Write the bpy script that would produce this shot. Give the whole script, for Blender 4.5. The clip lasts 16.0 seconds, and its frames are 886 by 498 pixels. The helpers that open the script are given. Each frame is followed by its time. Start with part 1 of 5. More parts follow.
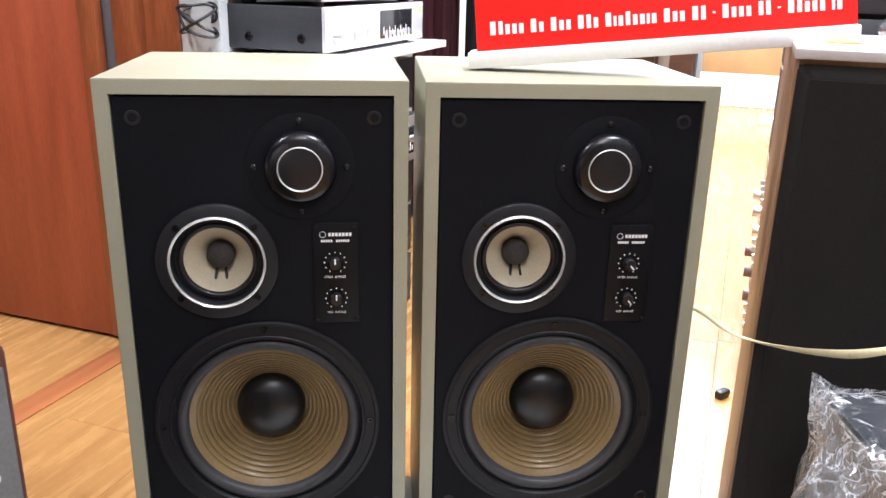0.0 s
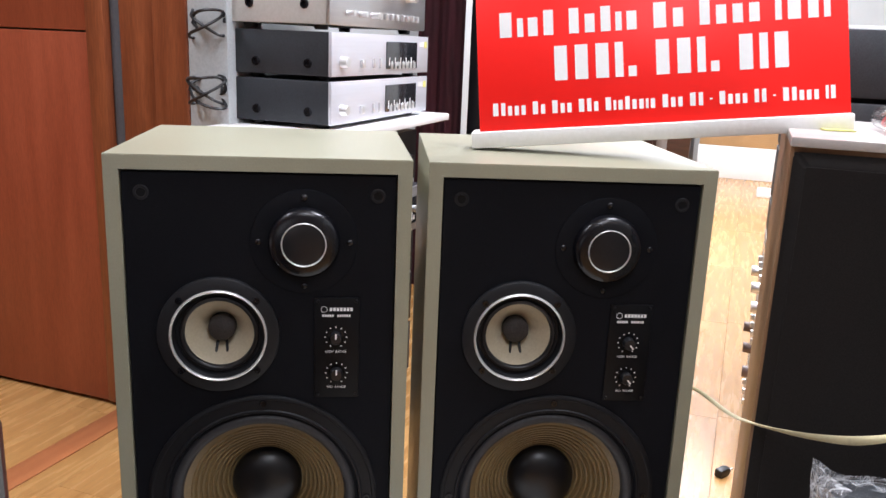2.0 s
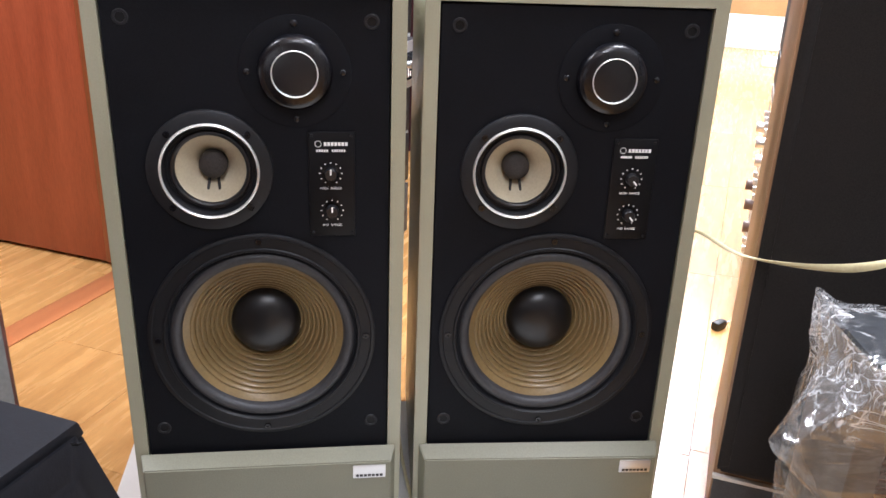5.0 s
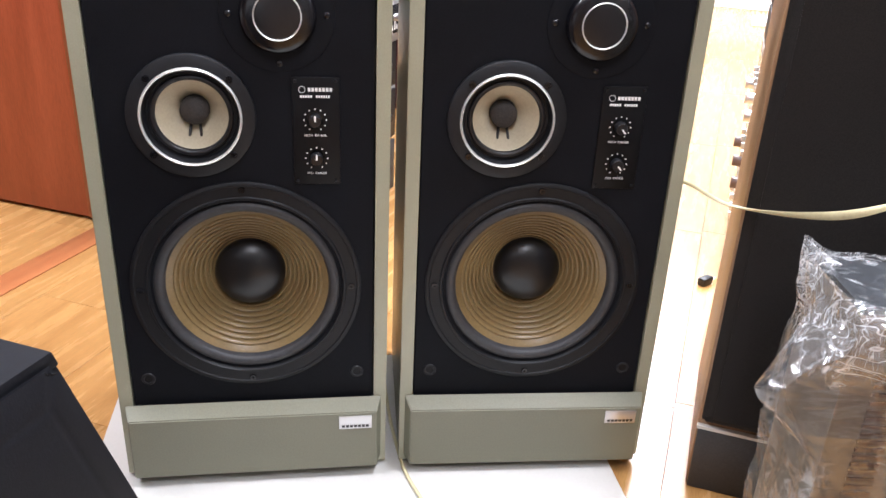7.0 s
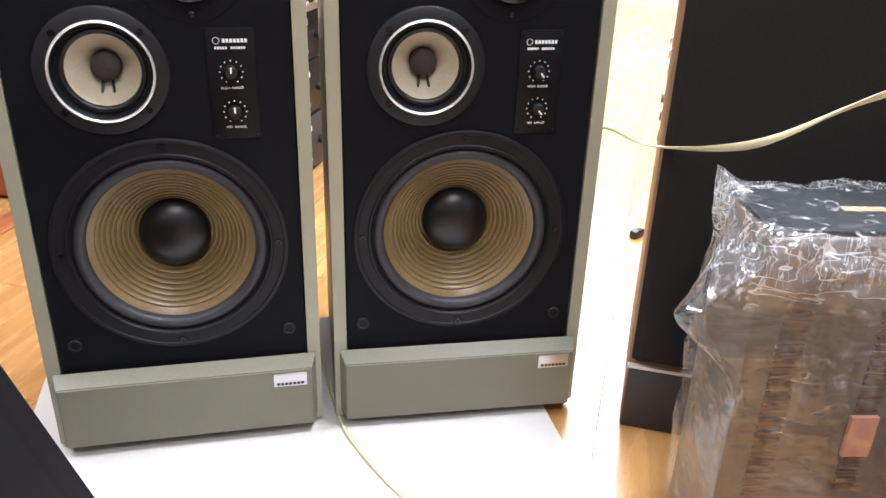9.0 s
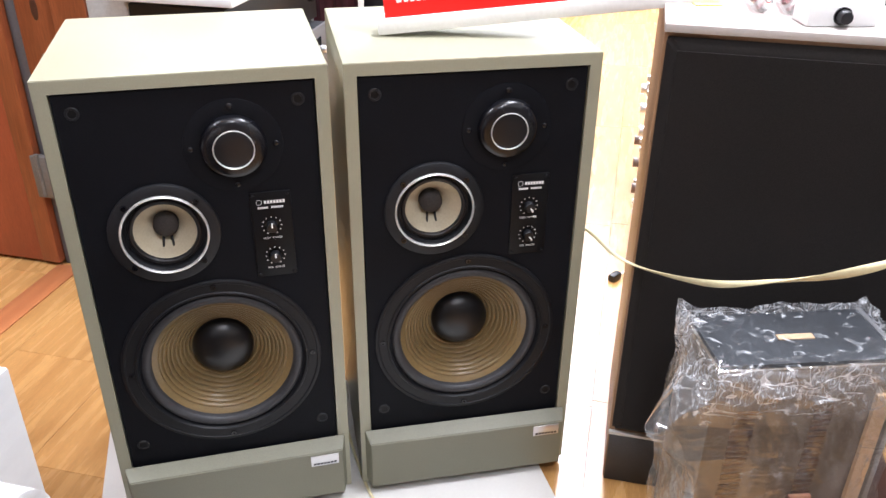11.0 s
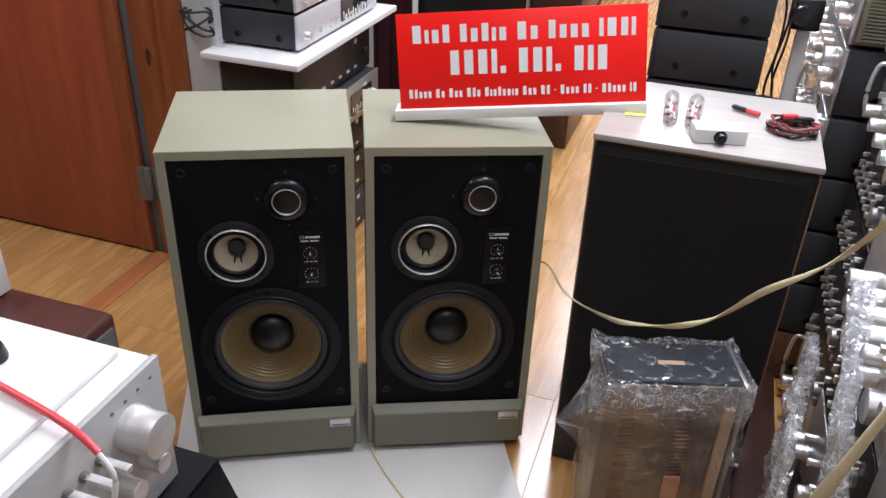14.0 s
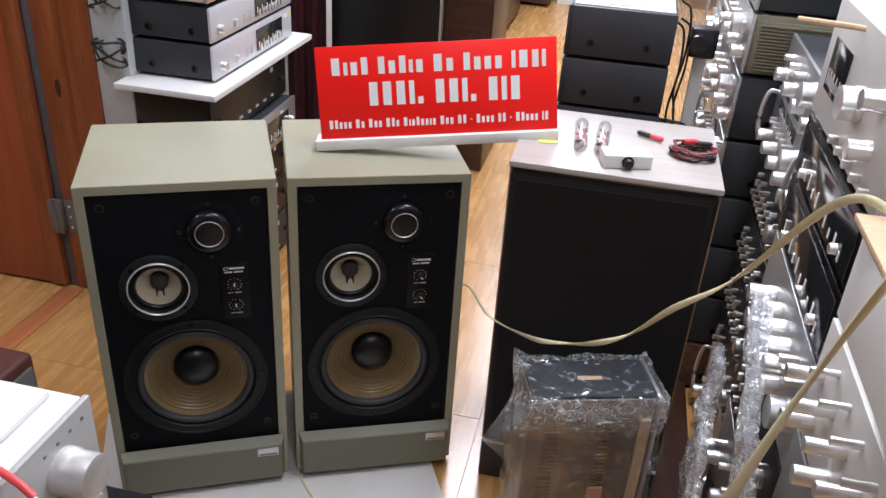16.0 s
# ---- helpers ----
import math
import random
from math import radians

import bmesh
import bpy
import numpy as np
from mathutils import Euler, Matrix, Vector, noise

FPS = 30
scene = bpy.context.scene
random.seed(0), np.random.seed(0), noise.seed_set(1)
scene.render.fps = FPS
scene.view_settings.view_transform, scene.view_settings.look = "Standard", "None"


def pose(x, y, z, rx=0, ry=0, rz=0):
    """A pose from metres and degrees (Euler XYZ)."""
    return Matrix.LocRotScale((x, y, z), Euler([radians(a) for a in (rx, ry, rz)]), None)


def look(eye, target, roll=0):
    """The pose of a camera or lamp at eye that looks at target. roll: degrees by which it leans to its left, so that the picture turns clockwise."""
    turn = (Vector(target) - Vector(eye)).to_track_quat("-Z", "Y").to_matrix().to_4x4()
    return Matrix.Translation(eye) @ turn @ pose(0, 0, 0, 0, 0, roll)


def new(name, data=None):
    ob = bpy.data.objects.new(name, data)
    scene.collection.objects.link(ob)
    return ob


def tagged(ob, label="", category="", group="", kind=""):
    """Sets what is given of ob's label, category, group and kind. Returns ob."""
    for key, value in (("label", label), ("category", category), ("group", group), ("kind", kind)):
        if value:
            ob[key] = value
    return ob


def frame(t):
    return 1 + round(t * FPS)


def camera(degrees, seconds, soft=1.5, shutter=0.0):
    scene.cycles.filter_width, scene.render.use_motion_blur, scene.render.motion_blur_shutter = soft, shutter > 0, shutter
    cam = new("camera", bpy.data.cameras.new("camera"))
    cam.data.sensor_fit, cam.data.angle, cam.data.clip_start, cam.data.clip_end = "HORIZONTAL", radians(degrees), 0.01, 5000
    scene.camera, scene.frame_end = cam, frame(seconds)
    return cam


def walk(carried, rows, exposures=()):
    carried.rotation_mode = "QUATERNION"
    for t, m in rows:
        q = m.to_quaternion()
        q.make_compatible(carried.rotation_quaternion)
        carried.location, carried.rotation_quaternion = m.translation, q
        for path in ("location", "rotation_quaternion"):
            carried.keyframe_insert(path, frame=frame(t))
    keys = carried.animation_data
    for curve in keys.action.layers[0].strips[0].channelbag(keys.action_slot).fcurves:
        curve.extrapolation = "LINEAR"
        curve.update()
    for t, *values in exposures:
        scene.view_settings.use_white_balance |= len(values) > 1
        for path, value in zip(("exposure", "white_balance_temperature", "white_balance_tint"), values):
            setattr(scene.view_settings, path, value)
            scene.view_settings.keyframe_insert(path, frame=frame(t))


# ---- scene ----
cam = camera(56.5, 16.0)
PATH = [
    (0, (0.1, -1.001, 0.893), (0.344, 0.88, 0.258), 1.4),
    (0.5, (0.098, -1.005, 0.921), (0.344, 0.902, 0.367), 1.7),
    (1, (0.096, -1.006, 0.926), (0.343, 0.925, 0.465), 2.2),
    (1.5, (0.097, -1.005, 0.919), (0.342, 0.928, 0.468), 2.8),
    (2, (0.096, -1.005, 0.912), (0.343, 0.918, 0.425), 2.4),
    (2.5, (0.094, -1.003, 0.909), (0.349, 0.909, 0.378), 2.1),
    (3, (0.096, -1.004, 0.896), (0.357, 0.893, 0.317), 1.7),
    (3.5, (0.096, -1.003, 0.886), (0.357, 0.88, 0.264), 1.7),
    (4, (0.097, -1.001, 0.878), (0.352, 0.872, 0.224), 1.8),
    (4.5, (0.097, -0.999, 0.87), (0.349, 0.86, 0.176), 1.8),
    (5, (0.1, -0.994, 0.845), (0.351, 0.841, 0.089), 2.2),
    (5.2, (0.096, -0.99, 0.839), (0.354, 0.831, 0.054), 2.5),
    (7.5, (0.108, -0.991, 0.822), (0.39, 0.8, -0.023), 2.7),
    (8, (0.114, -1.003, 0.809), (0.402, 0.781, -0.049), 2.7),
    (8.5, (0.12, -1.017, 0.777), (0.475, 0.751, -0.088), 2.3),
    (8.7, (0.13, -1.012, 0.781), (0.517, 0.746, -0.092), 2.2),
    (10.8, (0.061, -1.083, 0.929), (0.502, 0.68, 0.094), 1.1),
    (11, (0.066, -1.077, 1.084), (0.505, 0.617, 0.117), 0.7),
    (11.5, (0.059, -1.109, 1.308), (0.519, 0.499, 0.211), 2.4),
    (12, (0.069, -1.2, 1.359), (0.499, 0.423, 0.272), 3.6),
    (12.5, (0.088, -1.331, 1.403), (0.435, 0.33, 0.346), 2.9),
    (13, (0.104, -1.422, 1.415), (0.415, 0.276, 0.405), 3.3),
    (13.5, (0.104, -1.448, 1.405), (0.401, 0.262, 0.411), 3.3),
    (14, (0.121, -1.457, 1.399), (0.405, 0.247, 0.39), 2.3),
    (14.5, (0.138, -1.45, 1.389), (0.433, 0.237, 0.356), 2.7),
    (15, (0.117, -1.421, 1.457), (0.44, 0.257, 0.417), 4.9),
    (15.5, (0.109, -1.45, 1.452), (0.493, 0.248, 0.468), 4.1),
    (16, (0.102, -1.483, 1.43), (0.585, 0.204, 0.472), 3.8),
]
EXPOSURES = [(0, 1.25), (0.6, 0.95), (1.0, 0.85), (2.0, 0.62), (2.5, 0.68), (3.2, 1.0), (4.5, 1.25), (5.2, 1.35), (7.5, 1.48), (8.7, 1.5), (11.0, 1.25), (11.5, 0.98), (12.0, 0.48), (12.5, 0.13), (16.0, -0.02)]
walk(cam, [(t, look(eye, target, roll)) for t, eye, target, roll in PATH], EXPOSURES)

# ---- the shop's own axes: u along the shelves, v into the depth, turned 27 degrees ----
TURN = 27.0


def shop(u, v, z, rz=0.0, rx=0.0, ry=0.0):
    return pose(0, 0, 0, 0, 0, -TURN) @ pose(u, v, z, rx, ry, rz)


# ---- world and lamps ----
world = bpy.data.worlds.new("world")
world.use_nodes = True
world.node_tree.nodes["Background"].inputs[0].default_value = (0.9, 0.95, 1.0, 1)
world.node_tree.nodes["Background"].inputs[1].default_value = 0.05
scene.world = world


def area_lamp(name, m, sx, sy, watts, colour=(0.93, 0.96, 1.09)):
    data = bpy.data.lights.new(name, "AREA")
    data.shape, data.size, data.size_y, data.energy, data.color = "RECTANGLE", sx, sy, watts, colour
    ob = new(name, data)
    ob.matrix_world = m
    return ob


CEIL = 2.75
LAMPS = [(0.25, 2.75, 0.8, 1.3, 88), (0.25, 4.5, 0.8, 1.3, 50), (0.25, 5.95, 0.8, 0.9, 14), (1.0, 0.55, 0.35, 1.3, 54), (-1.25, -0.5, 0.35, 1.3, 30), (1.02, -1.55, 0.16, 1.0, 18)]
for lu, lv, lx, ly, lw in LAMPS:
    area_lamp("ceiling_lamp_light", shop(lu, lv, CEIL - 0.075), lx, ly, lw)


# ---- materials ----
def material(name, colour, rough=0.5, metal=0.0, var=0.12, scale=8.0, fine=0.05, fine_scale=180.0, bump=0.0,
             bump_scale=300.0, stretch=(1, 1, 1), second=None, coat=0.0, spec=0.5, random_piece=0.0):
    m = bpy.data.materials.new(name)
    m.use_nodes = True
    nt = m.node_tree
    nodes, links = nt.nodes, nt.links
    b = nodes["Principled BSDF"]
    b.inputs["Metallic"].default_value = metal
    b.inputs["Specular IOR Level"].default_value = spec
    b.inputs["Coat Weight"].default_value = coat
    b.inputs["Coat Roughness"].default_value = 0.12
    tc = nodes.new("ShaderNodeTexCoord")
    mp = nodes.new("ShaderNodeMapping")
    mp.inputs["Scale"].default_value = stretch
    links.new(tc.outputs["Object"], mp.inputs["Vector"])
    n1 = nodes.new("ShaderNodeTexNoise")
    n1.inputs["Scale"].default_value, n1.inputs["Detail"].default_value = scale, 5
    n2 = nodes.new("ShaderNodeTexNoise")
    n2.inputs["Scale"].default_value, n2.inputs["Detail"].default_value = fine_scale, 2
    links.new(mp.outputs[0], n1.inputs["Vector"])
    links.new(mp.outputs[0], n2.inputs["Vector"])
    ramp = nodes.new("ShaderNodeValToRGB")
    c = Vector(colour)
    dark = c * (1 - var) if second is None else Vector(second)
    ramp.color_ramp.elements[0].position, ramp.color_ramp.elements[1].position = 0.32, 0.68
    ramp.color_ramp.elements[0].color = (*dark, 1)
    ramp.color_ramp.elements[1].color = (*(c * (1 + (var if second is None else 0))), 1)
    links.new(n1.outputs["Fac"], ramp.inputs["Fac"])
    mix = nodes.new("ShaderNodeMix")
    mix.data_type, mix.blend_type = "RGBA", "OVERLAY"
    mix.inputs["Factor"].default_value = min(1.0, fine * 4)
    links.new(ramp.outputs["Color"], mix.inputs["A"])
    links.new(n2.outputs["Fac"], mix.inputs["B"])
    out = mix.outputs["Result"]
    if random_piece:
        info = nodes.new("ShaderNodeObjectInfo")
        mr = nodes.new("ShaderNodeMapRange")
        mr.inputs["To Min"].default_value, mr.inputs["To Max"].default_value = 1 - random_piece, 1 + random_piece
        links.new(info.outputs["Random"], mr.inputs["Value"])
        mul = nodes.new("ShaderNodeVectorMath")
        mul.operation = "SCALE"
        links.new(out, mul.inputs[0])
        links.new(mr.outputs[0], mul.inputs["Scale"])
        out = mul.outputs[0]
        off = nodes.new("ShaderNodeVectorMath")
        off.operation = "MULTIPLY_ADD"
        off.inputs[1].default_value = (37, 53, 11)
        links.new(info.outputs["Random"], off.inputs[0])
        links.new(mp.outputs[0], off.inputs[2])
        links.new(off.outputs[0], n1.inputs["Vector"])
    links.new(out, b.inputs["Base Color"])
    rr = nodes.new("ShaderNodeMapRange")
    rr.inputs["To Min"].default_value, rr.inputs["To Max"].default_value = max(0.02, rough * 0.82), min(1, rough * 1.18)
    links.new(n1.outputs["Fac"], rr.inputs["Value"])
    links.new(rr.outputs[0], b.inputs["Roughness"])
    if bump:
        bp = nodes.new("ShaderNodeBump")
        bp.inputs["Strength"].default_value, bp.inputs["Distance"].default_value = bump, 0.001
        n3 = nodes.new("ShaderNodeTexNoise")
        n3.inputs["Scale"].default_value, n3.inputs["Detail"].default_value = bump_scale, 3
        links.new(mp.outputs[0], n3.inputs["Vector"])
        links.new(n3.outputs["Fac"], bp.inputs["Height"])
        links.new(bp.outputs[0], b.inputs["Normal"])
    return m


def clear_film(name, tint, haze, bump, scale, crease_shine=0.0, gather=(0.0, 1.0)):
    """Thin clear plastic: see-through, glossy at grazing angles, with highlights painted as white creases."""
    m = bpy.data.materials.new(name)
    m.use_nodes = True
    nodes, links = m.node_tree.nodes, m.node_tree.links
    nodes.remove(nodes["Principled BSDF"])
    tr, gl, df = nodes.new("ShaderNodeBsdfTransparent"), nodes.new("ShaderNodeBsdfGlossy"), nodes.new("ShaderNodeBsdfPrincipled")
    tr.inputs[0].default_value = (*tint, 1)
    gl.inputs["Roughness"].default_value = 0.10
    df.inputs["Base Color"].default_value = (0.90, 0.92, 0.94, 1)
    df.inputs["Roughness"].default_value = 0.25
    fr = nodes.new("ShaderNodeLayerWeight")
    fr.inputs["Blend"].default_value = 0.5
    grow, lift = nodes.new("ShaderNodeMath"), nodes.new("ShaderNodeMath")
    grow.operation, lift.operation = "POWER", "MULTIPLY_ADD"
    grow.inputs[1].default_value = 3.0
    lift.inputs[1].default_value, lift.inputs[2].default_value = 0.55, 0.085
    links.new(fr.outputs["Facing"], grow.inputs[0])
    links.new(grow.outputs[0], lift.inputs[0])
    m1, m2 = nodes.new("ShaderNodeMixShader"), nodes.new("ShaderNodeMixShader")
    tc, bp = nodes.new("ShaderNodeTexCoord"), nodes.new("ShaderNodeBump")
    bp.inputs["Strength"].default_value, bp.inputs["Distance"].default_value = bump, 0.02
    masks = []
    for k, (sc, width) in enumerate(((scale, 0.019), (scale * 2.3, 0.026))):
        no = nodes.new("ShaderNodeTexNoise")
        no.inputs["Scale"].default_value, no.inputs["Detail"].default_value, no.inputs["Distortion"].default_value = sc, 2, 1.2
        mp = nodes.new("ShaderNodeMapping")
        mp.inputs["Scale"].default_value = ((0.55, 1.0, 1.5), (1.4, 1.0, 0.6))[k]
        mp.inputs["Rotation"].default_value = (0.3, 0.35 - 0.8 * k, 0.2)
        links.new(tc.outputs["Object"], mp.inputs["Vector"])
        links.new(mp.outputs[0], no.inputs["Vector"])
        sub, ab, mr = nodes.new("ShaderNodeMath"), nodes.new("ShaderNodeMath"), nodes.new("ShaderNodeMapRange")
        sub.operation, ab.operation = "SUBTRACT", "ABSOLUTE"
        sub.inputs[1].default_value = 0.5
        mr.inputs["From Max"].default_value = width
        mr.inputs["To Min"].default_value, mr.inputs["To Max"].default_value = crease_shine * (1 - 0.4 * k), 0.0
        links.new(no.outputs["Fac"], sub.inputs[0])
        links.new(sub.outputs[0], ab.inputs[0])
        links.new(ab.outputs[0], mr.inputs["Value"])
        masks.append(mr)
        if k == 0:
            links.new(ab.outputs[0], bp.inputs["Height"])
    gate = nodes.new("ShaderNodeTexNoise")
    gate.inputs["Scale"].default_value = scale * 0.45
    links.new(tc.outputs["Object"], gate.inputs["Vector"])
    add, mul, top = nodes.new("ShaderNodeMath"), nodes.new("ShaderNodeMath"), nodes.new("ShaderNodeMath")
    add.operation, mul.operation, top.operation = "MAXIMUM", "MULTIPLY", "ADD"
    links.new(masks[0].outputs[0], add.inputs[0])
    links.new(masks[1].outputs[0], add.inputs[1])
    links.new(add.outputs[0], mul.inputs[0])
    xyz, edge, soft, both = nodes.new("ShaderNodeSeparateXYZ"), nodes.new("ShaderNodeMapRange"), nodes.new("ShaderNodeMapRange"), nodes.new("ShaderNodeMath")
    edge.inputs["From Min"].default_value, edge.inputs["From Max"].default_value = gather
    soft.inputs["From Min"].default_value, soft.inputs["From Max"].default_value = 0.48, 0.74
    soft.inputs["To Max"].default_value = 0.55
    both.operation, both.use_clamp = "ADD", True
    links.new(tc.outputs["Object"], xyz.inputs[0])
    links.new(xyz.outputs["Z"], edge.inputs["Value"])
    links.new(gate.outputs["Fac"], soft.inputs["Value"])
    links.new(edge.outputs[0], both.inputs[0])
    links.new(soft.outputs[0], both.inputs[1])
    links.new(both.outputs[0], mul.inputs[1])
    # flat top: few creases, glints painted as scattered bright patches
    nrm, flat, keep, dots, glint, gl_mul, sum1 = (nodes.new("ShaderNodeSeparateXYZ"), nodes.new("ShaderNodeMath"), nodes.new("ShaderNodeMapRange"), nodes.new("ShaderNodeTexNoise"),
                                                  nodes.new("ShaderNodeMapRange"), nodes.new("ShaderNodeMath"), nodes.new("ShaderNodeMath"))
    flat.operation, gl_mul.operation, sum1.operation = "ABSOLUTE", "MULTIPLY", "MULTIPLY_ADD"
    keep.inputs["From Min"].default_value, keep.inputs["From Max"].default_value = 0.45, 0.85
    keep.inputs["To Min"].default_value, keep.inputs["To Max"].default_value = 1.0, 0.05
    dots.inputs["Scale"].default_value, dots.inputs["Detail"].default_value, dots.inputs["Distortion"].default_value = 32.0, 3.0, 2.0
    glint.inputs["From Min"].default_value, glint.inputs["From Max"].default_value, glint.inputs["To Max"].default_value = 0.59, 0.70, 0.4 * crease_shine
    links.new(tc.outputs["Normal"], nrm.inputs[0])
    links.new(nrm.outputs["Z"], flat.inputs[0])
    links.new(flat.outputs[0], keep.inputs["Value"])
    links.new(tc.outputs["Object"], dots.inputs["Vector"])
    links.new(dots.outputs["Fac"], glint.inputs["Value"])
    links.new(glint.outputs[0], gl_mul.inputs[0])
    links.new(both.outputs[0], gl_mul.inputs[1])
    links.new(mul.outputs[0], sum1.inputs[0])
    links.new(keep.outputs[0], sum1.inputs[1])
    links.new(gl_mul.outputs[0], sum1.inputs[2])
    # long soft folds that dull the sides
    folds, fold_map, dull = nodes.new("ShaderNodeTexNoise"), nodes.new("ShaderNodeMapping"), nodes.new("ShaderNodeMapRange")
    folds.inputs["Scale"].default_value, folds.inputs["Detail"].default_value, folds.inputs["Distortion"].default_value = scale * 1.1, 5.0, 0.8
    fold_map.inputs["Scale"].default_value = (2.2, 1.0, 0.5)
    fold_map.inputs["Rotation"].default_value = (0.0, 0.35, 0.0)
    dull.inputs["From Min"].default_value, dull.inputs["From Max"].default_value = 0.46, 0.72
    dull.inputs["To Min"].default_value, dull.inputs["To Max"].default_value = haze, haze + 0.08 * crease_shine
    links.new(tc.outputs["Object"], fold_map.inputs["Vector"])
    links.new(fold_map.outputs[0], folds.inputs["Vector"])
    links.new(folds.outputs["Fac"], dull.inputs["Value"])
    dull2 = nodes.new("ShaderNodeMath")
    dull2.operation = "MULTIPLY"
    links.new(dull.outputs[0], dull2.inputs[0])
    links.new(keep.outputs[0], dull2.inputs[1])
    links.new(sum1.outputs[0], top.inputs[0])
    links.new(dull2.outputs[0], top.inputs[1])
    # painted highlight: whitened gathers along the edge
    band, edge_shine = nodes.new("ShaderNodeMath"), nodes.new("ShaderNodeMath")
    band.operation, edge_shine.operation, edge_shine.use_clamp = "MULTIPLY", "MULTIPLY_ADD", True
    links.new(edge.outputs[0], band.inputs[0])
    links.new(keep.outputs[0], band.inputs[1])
    links.new(band.outputs[0], edge_shine.inputs[0])
    edge_shine.inputs[1].default_value = 0.20 * crease_shine
    links.new(top.outputs[0], edge_shine.inputs[2])
    links.new(edge_shine.outputs[0], m1.inputs[0])
    for n in (gl, fr, df):
        links.new(bp.outputs[0], n.inputs["Normal"])
    links.new(tr.outputs[0], m1.inputs[1])
    links.new(df.outputs[0], m1.inputs[2])
    links.new(lift.outputs[0], m2.inputs[0])
    links.new(m1.outputs[0], m2.inputs[1])
    links.new(gl.outputs[0], m2.inputs[2])
    links.new(m2.outputs[0], nodes["Material Output"].inputs[0])
    return m


